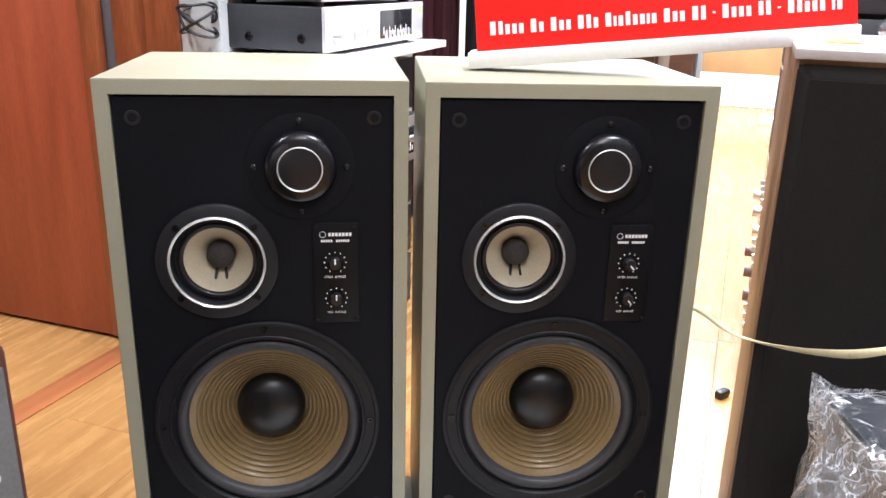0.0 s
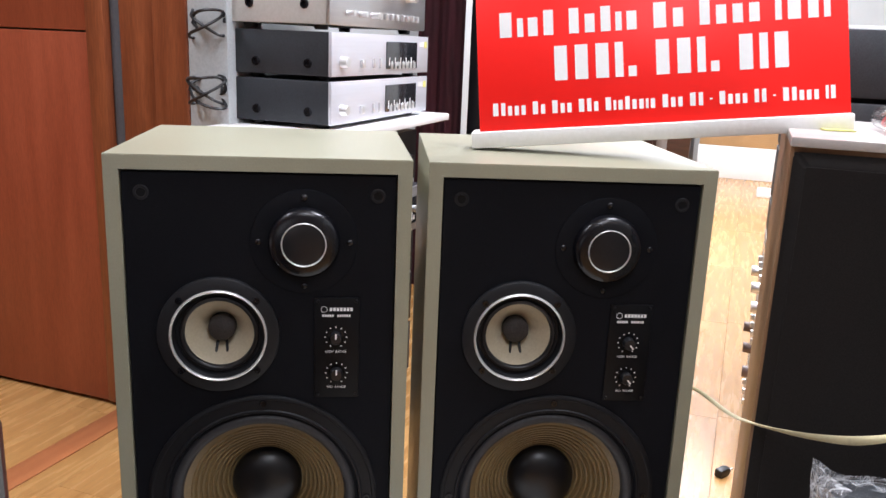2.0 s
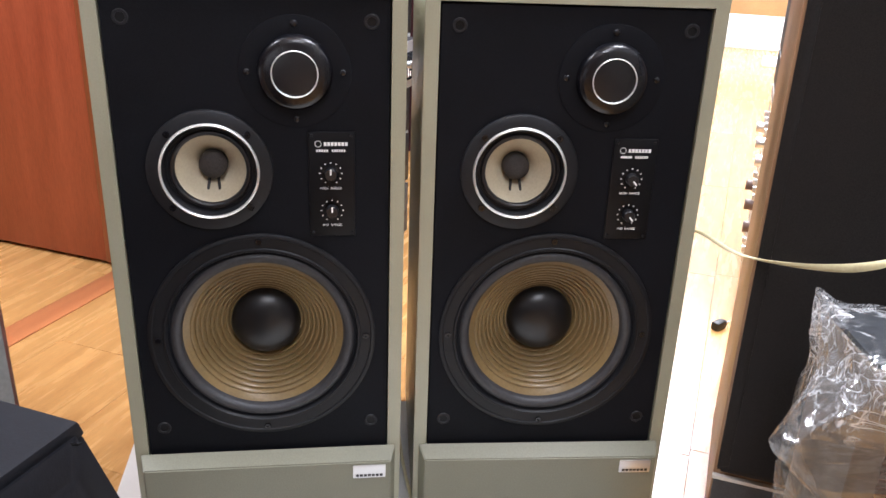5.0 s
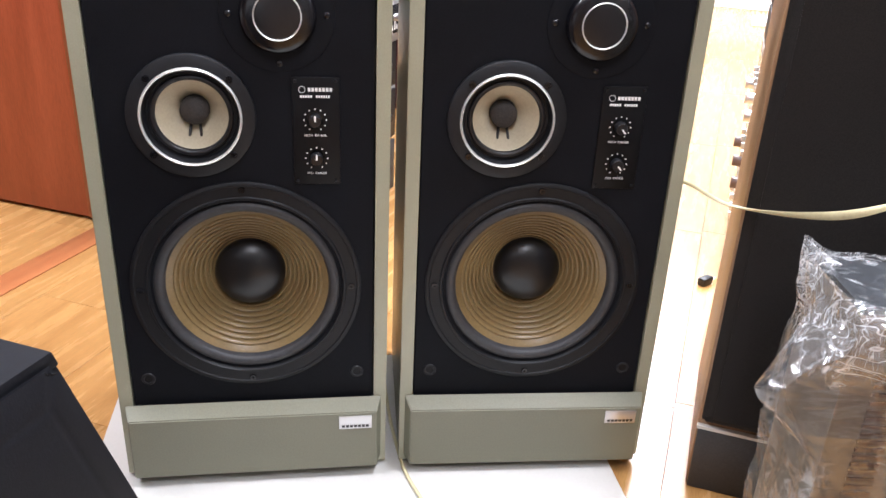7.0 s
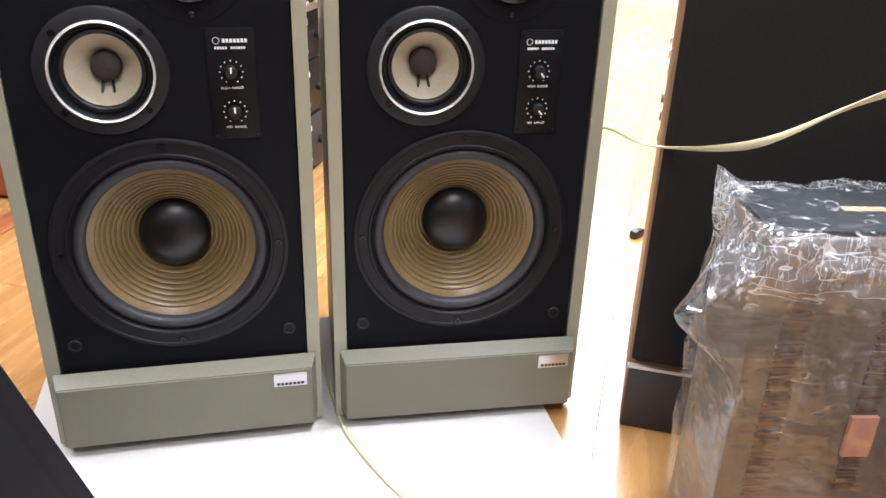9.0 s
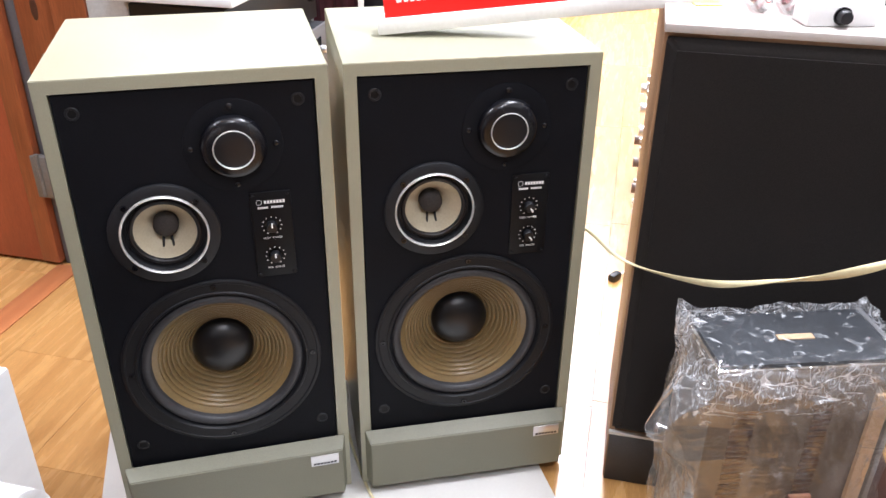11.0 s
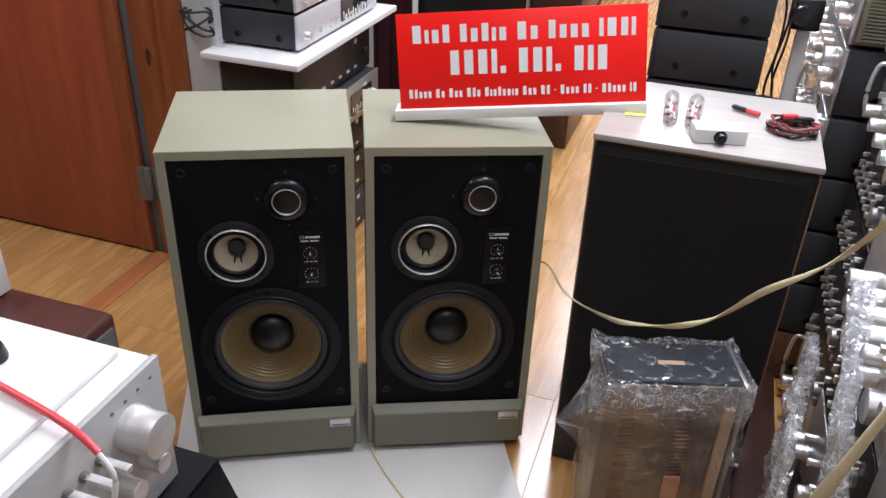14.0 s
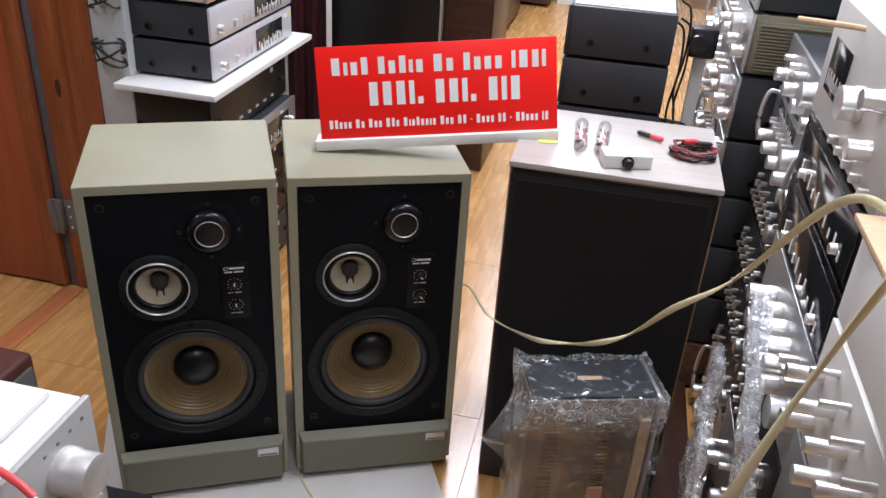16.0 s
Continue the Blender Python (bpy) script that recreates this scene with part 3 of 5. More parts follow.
    for kx, kz, word in ((0.0915, 0.527, "HIGH  RANGE"), (0.0925, 0.478, "MID  RANGE")):
        k = part("level_knob", turned([(0, 0.010), (0.0068, 0.010), (0.0076, 0.009), (0.0080, 0.0), (0.0105, -0.0)], kx, 0.0015, kz, 32), M["black"], cp)
        a = radians(pointer)
        bm = boxed(-0.0010, 0.0010, -0.0003, 0.0003, 0.0004, 0.0076)
        bmesh.ops.transform(bm, verts=bm.verts, matrix=Matrix.Translation((kx, -0.0088, kz)) @ Matrix.Rotation(a, 4, "Y"))
        part("pointer", bm, M["print_white"], k)
        bm = bmesh.new()
        for i in range(11):
            b = radians(-150 + 30 * i)
            lathe(bm, [(0, 0.0006), (0.0010, 0.0006)], 8, Matrix.Translation((kx + 0.0136 * math.sin(b), 0.0015, kz + 0.0136 * math.cos(b))) @ FRONT)
        part("scale_dots", bm, M["print_white"], k)
        lettering("lettering", word, 0.0043, M["print_white"], cp, pose(kx, 0.0009, kz - 0.0196, 90))
    for ob in set(t.children) - before:
        ob.location.x += shift
        ob.location.z -= abs(shift)
    return t


def baffle_mesh(shift, cache={}):
    """The front board, bored for the three drivers."""
    if shift in cache:
        return cache[shift]
    board = new("board", mesh_of("board", boxed(-0.1642, 0.1642, 0.004, 0.020, 0.116, 0.7362, bevel=0.0008), M["baffle"], 0))
    cutters = []
    for x, z, r in ((-0.0015 + shift, 0.2975, 0.119), (-0.055 + shift, 0.530, 0.0555), (0.0515 + shift, 0.6515, 0.030)):
        c = new("cutter", mesh_of("cutter", turned([(0, 0.05), (r, 0.05), (r, -0.05), (0, -0.05)], x, 0.01, z, 72), M["baffle"], 0))
        mod = board.modifiers.new("bore", "BOOLEAN")
        mod.operation, mod.object, mod.solver = "DIFFERENCE", c, "EXACT"
        cutters.append(c)
    bpy.context.view_layer.update()
    me = bpy.data.meshes.new_from_object(board.evaluated_get(bpy.context.evaluated_depsgraph_get()))
    for o in (board, *cutters):
        bpy.data.objects.remove(o)
    me.materials.clear()
    me.materials.append(M["baffle"])
    cache[shift] = me
    return me


def woofer(t, x, z):
    w = part("woofer", turned([(0.1495, 0.0), (0.1490, 0.0030), (0.1470, 0.0042), (0.1440, 0.0042), (0.1428, 0.0028), (0.1300, 0.0028), (0.1288, 0.0050), (0.1262, 0.0052), (0.1245, 0.0020), (0.1225, -0.004), (0.1215, -0.014)], x, 0.004, z, 96), M["basket"], t, "black woofer frame")
    prof = [(0.1225, -0.006)]
    for i in range(13):
        a = math.pi * i / 12
        prof.append((0.1145 + 0.0075 * math.cos(a), -0.005 + 0.008 * math.sin(a)))
    prof.append((0.1060, -0.009))
    part("surround", turned(prof, x, 0.004, z, 96), M["rubber"], w, "grey rubber roll surround")
    # ribbed paper cone: nine rounded rings with sharp valleys
    prof, n = [], 162
    for i in range(n + 1):
        k = i / n
        r = 0.1068 - k * (0.1068 - 0.038)
        d = -0.008 - 0.060 * k ** 1.08
        if 0.13 < k < 0.91:
            d += 0.0048 * abs(math.sin((k - 0.13) / 0.78 * math.pi * 9)) ** 0.8 * min(1.0, 0.45 + 0.8 * k)
        prof.append((r, d))
    part("cone", turned(prof, x, 0.004, z, 96), M["cone"], w, "tan ribbed paper cone")
    prof = [(0.0475, -0.062), (0.0475, -0.049)] + [(0.0475 * math.cos(a), -0.049 + 0.025 * math.sin(a)) for a in [math.pi / 2 * i / 14 for i in range(1, 14)]] + [(0, -0.024)]
    part("dust_cap", turned(prof, x, 0.004, z, 64), M["cap"], w, "domed black dust cap")
    for a in (0, 90, 180, 270):
        c, s = math.cos(radians(a)), math.sin(radians(a))
        part("bolt", turned([(0, 0.0030), (0.0018, 0.0030), (0.0018, 0.0048), (0.0040, 0.0048), (0.0044, 0.0026)], x + 0.1362 * c, 0.004, z + 0.1385 * s, 16), M["gloss"], w)


def midrange(t, x, z):
    d = part("midrange_driver", turned([(0.076, 0.0), (0.0755, 0.004), (0.0735, 0.0055), (0.060, 0.006)], x, 0.004, z, 80), M["flange"], t, "dark grey midrange frame")
    part("trim_ring", turned([(0.0605, 0.005), (0.0600, 0.0085), (0.0585, 0.0095), (0.0572, 0.0085), (0.0568, 0.004)], x, 0.004, z, 80), M["ring"], d, "bright metal trim ring")
    part("well", turned([(0.0568, 0.006), (0.0540, 0.0005), (0.0535, -0.004), (0.0500, -0.004)], x, 0.004, z, 80), M["basket"], d)
    prof = [(0.0500, -0.005)] + [(0.0465 + 0.0035 * math.cos(math.pi * i / 8), -0.004 + 0.0038 * math.sin(math.pi * i / 8)) for i in range(9)] + [(0.0428, -0.007)]
    part("surround", turned(prof, x, 0.004, z, 72), M["black"], d)
    part("cone", turned([(0.0430, -0.006)] + [(0.0430 - 0.027 * s, -0.006 - 0.033 * s ** 1.1) for s in [i / 16 for i in range(1, 17)]], x, 0.004, z, 72), M["cream"], d, "cream paper cone")
    prof = [(0.0178, -0.036), (0.0176, -0.026)] + [(0.0176 * math.cos(a), -0.026 + 0.012 * math.sin(a)) for a in [math.pi / 2 * i / 10 for i in range(1, 10)]] + [(0, -0.014)]
    part("dust_cap", turned(prof, x, 0.004, z, 40), M["felt"], d, "brown-grey felt dust cap")
    for s in (-1, 1):
        bm = bmesh.new()
        cable(bm, [(x + s * 0.0055, 0.033, z - 0.017), (x + s * 0.006, 0.029, z - 0.022), (x + s * 0.0068, 0.0265, z - 0.028), (x + s * 0.0072, 0.024, z - 0.0315)], 0.0019, 8, steps=4)
        part("lead_wire", bm, M["black"], d, "glued lead-out wire")
    for sx in (-1, 1):
        for sz in (-1, 1):
            part("bolt", turned([(0, 0.0060), (0.0016, 0.0060), (0.0016, 0.0082), (0.0040, 0.0082), (0.0044, 0.0055)], x + sx * 0.0472, 0.004, z + sz * 0.0465, 16), M["gloss"], d)


def tweeter(t, x, z):
    d = part("tweeter", turned([(0.0665, 0.0), (0.0662, 0.0012), (0.0650, 0.0016), (0.0445, 0.0016)], x, 0.004, z, 72), M["baffle"], t, "flush black tweeter plate")
    prof = [(0.0447, 0.0010), (0.0445, 0.0055), (0.0432, 0.0100), (0.0405, 0.0138), (0.0350, 0.0158), (0.0274, 0.0164)]
    part("horn_collar", turned(prof, x, 0.004, z, 72), M["gloss"], d, "glossy rounded collar")
    part("trim_ring", turned([(0.0279, 0.0157), (0.0277, 0.0174), (0.0269, 0.0178), (0.0262, 0.0172), (0.0260, 0.0147)], x, 0.004, z, 72), M["ring"], d, "thin bright ring")
    part("mesh_front", turned([(0.0261, 0.0154)] + [(0.0261 * math.cos(a), 0.0147 + 0.0025 * math.sin(a)) for a in [math.pi / 2 * i / 8 for i in range(1, 8)]] + [(0, 0.0172)], x, 0.004, z, 48), M["black"], d, "fine black mesh")
    for a in (0, 90, 180, 270):
        c, s = math.cos(radians(a)), math.sin(radians(a))
        part("bolt", turned([(0, 0.0035), (0.0028, 0.0035), (0.0040, 0.0026), (0.0044, 0.0012)], x + 0.0565 * c, 0.004, z + 0.0565 * s, 16), M["gloss"], d)


def bevelled_grille(w, h, d, rim):
    bm = boxed(0, w, -d, 0, 0, h)
    for v in bm.verts:
        if v.co.y < -d / 2:
            v.co.x = rim if v.co.x < w / 2 else w - rim
            v.co.z = rim if v.co.z < h / 2 else h - rim
    return bm


def cloth_speaker(m, W, H, D, foot, label, side, top, deep=0.030):
    t = thing("loudspeaker", m, label, "loudspeaker")
    part("cabinet", boxed(0, W, 0.0, D, 0.0, H - 0.012, bevel=0.002), side, t, "veneered cabinet")
    part("top_panel", boxed(-0.001, W + 0.001, -0.011 if deep > 0.013 else -0.001, D + 0.001, H - 0.012, H, bevel=0.002), top, t, "veneered top board")
    rim = 0.022
    bm = bevelled_grille(W, H - foot - (0.018 if deep > 0.013 else 0.006), deep, rim)
    bmesh.ops.translate(bm, verts=bm.verts, vec=(0, -0.0015, foot + 0.004))
    bmesh.ops.bevel(bm, geom=bm.edges[:], offset=0.005, segments=3, affect="EDGES")
    g = part("grille_frame", bm, M["grille_rim"], t, "cloth-covered bevelled grille frame")
    part("grille_cloth", boxed(rim - 0.003, W - rim + 0.003, -deep - 0.0020, -deep, foot + rim + 0.001, H - rim - 0.012), M["grille"], g, "black grille cloth")
    part("plinth", boxed(0.002, W - 0.002, -deep * 0.4, 0.0, 0.0, foot - 0.004, bevel=0.002), M["charcoal"], t, "dark base board")
    part("trim_line", boxed(0.0, W, -deep * 0.5, 0.0, foot - 0.004, foot + 0.001), M["pale"], t, "thin pale trim line")
    return t


# ---- hi-fi units: the front looks along -y, x from 0 to w ----
def knob_mesh(r, l, mat, cache={}):
    key = (r, l, mat.name)
    if key not in cache:
        bm = turned([(0, l), (r * 0.93, l), (r, l - 0.001), (r, l * 0.35), (r * 1.06, l * 0.3), (r * 1.06, 0.0)], 0, 0, 0, 24)
        cache[key] = mesh_of("knob", bm, mat)
    return cache[key]


def unit(name, m, w, d, h, body, panel, label, category, knobs=(), buttons=(), window=None, handles=False, vents=None, feet=True,
         knob_mat="chrome", button_mat="chrome", group="", window_mat="display", tags=()):
    t = thing(name, m, label, category, group)
    z0 = 0.010 if feet else 0.0
    c = part("case", boxed(0.004, w - 0.004, 0.008, d, z0, h, bevel=0.003), M[body], t)
    p = part("front_panel", boxed(0, w, 0, 0.008, z0, h, bevel=0.0015), M[panel], t)
    if feet:
        me = mesh_of("foot", lathe(bmesh.new(), [(0, 0), (0.014, 0), (0.016, 0.010), (0, 0.010)], 16), M["black"])
        for fx in (0.04, w - 0.04):
            for fy in (0.04, d - 0.04):
                shared("foot", me, t, pose(fx, fy, 0))
    sc = mesh_of("case_screw", lathe(bmesh.new(), [(0, 0.001), (0.004, 0.0005), (0.0048, 0.0035), (0.0085, 0.0035), (0.0100, 0.0)], 20), M["gloss"])
    for sy in (d * 0.24, d * 0.76):
        shared("case_screw", sc, c, pose(w - 0.004, sy, z0 + (h - z0) * 0.28, 0, 90))
        shared("case_screw", sc, c, pose(0.004, sy, z0 + (h - z0) * 0.28, 0, -90))
    for kx, kz, r, l in knobs:
        shared("knob", knob_mesh(r, l, M[knob_mat]), p, pose(kx, 0, kz))
    for bx, bz, bw, bh, bl in buttons:
        part("button", boxed(bx - bw / 2, bx + bw / 2, -bl, 0, bz - bh / 2, bz + bh / 2, bevel=min(bw, bh) * 0.12), M[button_mat], p)
    if window:
        a, b, e, f = window
        part("dial_window", boxed(a, b, -0.002, 0.0, e, f, bevel=0.001), M[window_mat], p, "dark glazed display")
        for i in range(10):
            part("scale_bar", boxed(a + (b - a) * (0.08 + 0.088 * i), a + (b - a) * (0.10 + 0.088 * i), -0.0026, -0.002, e + (f - e) * 0.12, e + (f - e) * (0.30 if i % 2 else 0.42)), M["print_white"], p)
    if handles:
        for hx in (0.02, w - 0.02):
            bm = bmesh.new()
            cable(bm, [(hx, 0, z0 + 0.02), (hx, -0.022, z0 + 0.024), (hx, -0.03, (z0 + h) / 2), (hx, -0.022, h - 0.014), (hx, 0, h - 0.010)], 0.005, 10, steps=5)
            part("handle", bm, M["chrome"], p, "bright bar handle")
    if vents:
        a, b, n = vents
        for i in range(n):
            y = d * (0.12 + 0.76 * i / (n - 1))
            part("vent_slat", boxed(a, b, y - d * 0.012, y + d * 0.012, h, h + 0.0025), M["black"], c)
    for gx, gz, gw, gh, gm in tags:
        part("sticker", boxed(gx, gx + gw, -0.0008, 0, gz, gz + gh), M[gm], p, "small printed sticker")
    return t


FACE_RIGHT, FACE_LEFT = 90, -90


def row(x0, x1, n, z, r, l):
    return [(x0 + (x1 - x0) * i / max(1, n - 1), z, r, l) for i in range(n)]


def keys(x0, x1, n, z, w, h, l):
    return [(x0 + (x1 - x0) * i / max(1, n - 1), z, w, h, l) for i in range(n)]


room()
ceiling_lights()
khaki_speaker(pose(0, 0, 0.012), 0, "khaki vinyl three-way loudspeaker with bare cones, standing on a pale sheet")
khaki_speaker(pose(0.388, -0.008, 0.0105, 0, 0, -2.8), 140, "khaki vinyl three-way loudspeaker with bare cones, carrying a red sign", -0.003)
cloth_speaker(shop(0.595, 0.224, 0), 0.405, 0.820, 0.335, 0.11, "tall loudspeaker with black grille cloth and grey-brown top paled by painted glare", M["teak"], M["glare_top"], 0.016)
cloth_speaker(shop(0.260, -0.983, 0, FACE_RIGHT), 0.407, 0.606, 0.30, 0.06, "black cloth-fronted loudspeaker with a sloping side, hi-fi units on it", M["black_vinyl"], M["black_vinyl"], 0.012)
slanted = [o for o in bpy.data.objects if o.name.startswith("loudspeaker") and o.get("label", "").startswith("black cloth-fronted")][0]
for o in [c for c in slanted.children_recursive if c.name.split(".")[0] in ("grille_cloth", "trim_line")]:
    bpy.data.objects.remove(o)
for o in slanted.children_recursive:
    o.data.materials[0] = M["black_vinyl"]
    for v in o.data.vertices:
        k = (0.606 - v.co.z) / 0.606
        v.co.x += 0.30 * k * v.co.x / 0.407
        v.co.y += 0.13 * k * (1 - max(0.0, v.co.y) / 0.30)
solid("floor_sheet", boxed(-0.24, 0.525, -0.62, 0.30, 0.0, 0.010, bevel=0.003), M["mat"], pose(0, 0, 0, 0, 0, 0.8), "pale grey-white board lying under the loudspeakers", "board")


# ---- sign ----
def sign():
    a, b = Vector((0.277, 0.133, 0.7690)), Vector((0.764, 0.013, 0.8215))
    ux = (b - a).normalized()
    uy = Vector((0, 0, 1)).cross(ux).normalized()
    m = Matrix.Translation(a) @ Matrix((ux, uy, ux.cross(uy))).transposed().to_4x4()
    L = (b - a).length
    t = thing("shop_sign", m, "red sign with white lettering bars on a white foam base", "sign")
    part("base", boxed(0, L, -0.004, 0.045, 0, 0.022, bevel=0.002), M["foam"], t, "white foam strip")
    tilt = pose(0.012, 0.006, 0.0225, -13)
    w, h = L - 0.014, 0.186
    bm = boxed(0, w, 0, 0.004, 0, h, bevel=0.0006)
    bm.transform(tilt)
    p = part("panel", bm, M["sign_red"], t, "glossy red panel")
    lines = [("Minh Audio Ha Dong (HN)", 0.055, 0.960, 0.780, 0.185), ("0941. 891. 914", 0.205, 0.855, 0.475, 0.255), ("Chung Cu Van Phu Victoria Toa V3 - Tang 36 - Phong 14", 0.035, 0.965, 0.155, 0.095)]
    for text, xa, xb, zc, hh in lines:
        widths = [0.45 if ch in " .-()il1" else 0.9 if ch in "mMCVTPH" else 0.72 for ch in text]
        step, x = (xb - xa) * w / sum(widths), xa * w
        for ch, cw in zip(text, widths):
            if ch not in " ":
                tall = hh * h * (0.30 if ch == "." else 0.12 if ch == "-" else 0.74 if ch.islower() and ch not in "hdltb" else 1.0)
                lo = zc * h - hh * h / 2 + (0.4 * hh * h if ch == "-" else 0)
                bm = boxed(x + 0.19 * cw * step, x + 0.81 * cw * step, -0.0006, 0.0002, lo, lo + tall)
                bm.transform(tilt)
                part("white_bar", bm, M["sign_white"], p)
            x += cw * step


sign()

solid("yellow_note", boxed(-0.020, 0.020, -0.008, 0.012, 0, 0.0015), M["yellow"], pose(0.738, 0.006, 0.8205, 0, 0, -14), "small yellow paper note under the sign base", "paper note")


# ---- small things on the black speaker ----
def on_black(x, y, z=0.8205, rz=0.0):
    return pose(x, y, z, 0, 0, rz)


def wrapped_cable_tube(m):
    t = thing("cable_tube", m, "clear plastic tube with red and dark wire inside", "cable pack", "two cable tubes")
    part("tube", lathe(bmesh.new(), [(0, 0), (0.011, 0.001), (0.0145, 0.008), (0.0150, 0.135), (0.012, 0.147), (0, 0.149)], 24, pose(0, 0, 0.0155, -90)), M["tube"], t, "clear tube")
    for k, mat in enumerate(("red_cable", "black_cable", "dull_pink", "ring", "dull_red", "dull_pink")):
        bm = bmesh.new()
        cable(bm, [(0.009 * math.cos(k * 2.1 + i * 0.9), 0.012 + (0.008 if k == 3 else 0.018) * i, 0.0155 + 0.009 * math.sin(k * 2.1 + i * 0.9)) for i in range(3 if k == 3 else 6)], 0.0026, 8, steps=5)
        part("wire", bm, M[mat], t)


wrapped_cable_tube(on_black(0.778, -0.066, rz=-24))
wrapped_cable_tube(on_black(0.812, -0.086, rz=-28))


def switch_box():
    t = thing("switch_box", on_black(0.799, -0.138, rz=-12), "small white box with one black knob", "switch box")
    part("body", boxed(0, 0.094, 0, 0.048, 0, 0.027, bevel=0.002), M["white"], t)
    part("label", boxed(0.040, 0.062, 0.018, 0.036, 0.027, 0.0275), M["blue_print"], t, "faint blue mark")
    part("knob", turned([(0, 0.014), (0.008, 0.014), (0.009, 0.012), (0.0095, 0)], 0.045, 0, 0.014, 24), M["black"], t, "black ribbed knob")
    part("collar", turned([(0, 0.003), (0.012, 0.003), (0.012, 0)], 0.045, 0, 0.014, 24), M["gloss"], t)


switch_box()


def coiled_cable():
    t = thing("audio_cable", on_black(1.012, -0.100, rz=-27), "coiled red and black braided audio cable with plugs", "audio cable")
    rnd = random.Random(4)
    for k, mat in enumerate(("black_cable", "dull_red", "dull_pink", "black_cable", "dull_red")):
        bm, pts = bmesh.new(), []
        for i in range(37):
            a = i * 0.36 + k * 0.9
            r = 0.038 + 0.005 * math.sin(i * 1.7 + k) + rnd.uniform(-0.003, 0.003)
            pts.append((r * 1.08 * math.cos(a), r * 0.9 * math.sin(a), 0.004 + 0.0035 * k + 0.003 * math.sin(i + 2 * k)))
        cable(bm, pts, 0.0022, 6, steps=3)
        part("strand", bm, M[mat], t)
    for (px, py, rz), mat in (((-0.02, 0.02, 20), "red_cable"), ((0.005, 0.018, 5), "black_cable"), ((-0.06, 0.055, 150), "red_cable"), ((-0.085, 0.068, 150), "black_cable")):
        bm = lathe(bmesh.new(), [(0, 0), (0.005, 0), (0.0055, 0.004), (0.0055, 0.026), (0.003, 0.032), (0, 0.032)], 14, pose(px, py, 0.022 if px > -0.03 else 0.007, 0, 90, rz))
        part("plug", bm, M[mat], t, "moulded plug")


coiled_cable()


# ---- the cream cord in the air ----
def cords():
    bm = bmesh.new()
    CORD = [(0.600, 0.30, 0.30), (0.628, 0.133, 0.408), (0.626, -0.056, 0.443), (0.655, -0.225, 0.499), (0.659, -0.365, 0.583), (0.677, -0.445, 0.637), (0.692, -0.524, 0.708), (0.704, -0.600, 0.802), (0.720, -0.695, 0.906), (0.707, -0.842, 1.088), (0.735, -0.905, 1.0985), (0.80, -0.955, 1.0985), (0.86, -1.03, 1.0985)]
    cable(bm, CORD, 0.0050, 8, flat=0.42, steps=14, twist=0.11, thin=0.22)
    solid("hanging_cord", bm, M["cream_cord"], Matrix(), "cream flat cord hanging in a slack loop", "cord")
    bm = bmesh.new()
    cable(bm, [(0.423, -1.229, 1.33), (0.431, -1.180, 1.21), (0.455, -1.125, 1.09), (0.479, -1.074, 0.967), (0.514, -1.016, 0.85), (0.56, -0.95, 0.74), (0.62, -0.86, 0.62)], 0.0070, 8, flat=0.3, steps=12, twist=0.05)
    solid("hanging_cord", bm, M["cream_cord"], Matrix(), "cream flat cord end hanging beside the silver units", "cord")
    bm = bmesh.new()
    cable(bm, [(0.198, 0.20, 0.0135), (0.199, 0.122, 0.0135), (0.204, 0.04, 0.0135), (0.213, -0.03, 0.0135), (0.231, -0.09, 0.0135), (0.258, -0.155, 0.0135), (0.289, -0.215, 0.0135), (0.33, -0.29, 0.0135)], 0.0026, 8, steps=8)
    solid("speaker_wire", bm, M["cream_cord"], Matrix(), "thin cream wire lying on the pale sheet", "wire")


cords()

# ---- shelf on the far side of the door ----
solid("shelf_board", boxed(-0.515, -0.226, 0.603, 1.30, 0.705, 0.722, bevel=0.002), M["white"], shop(0, 0, 0), "white laminate shelf board", "shelf")


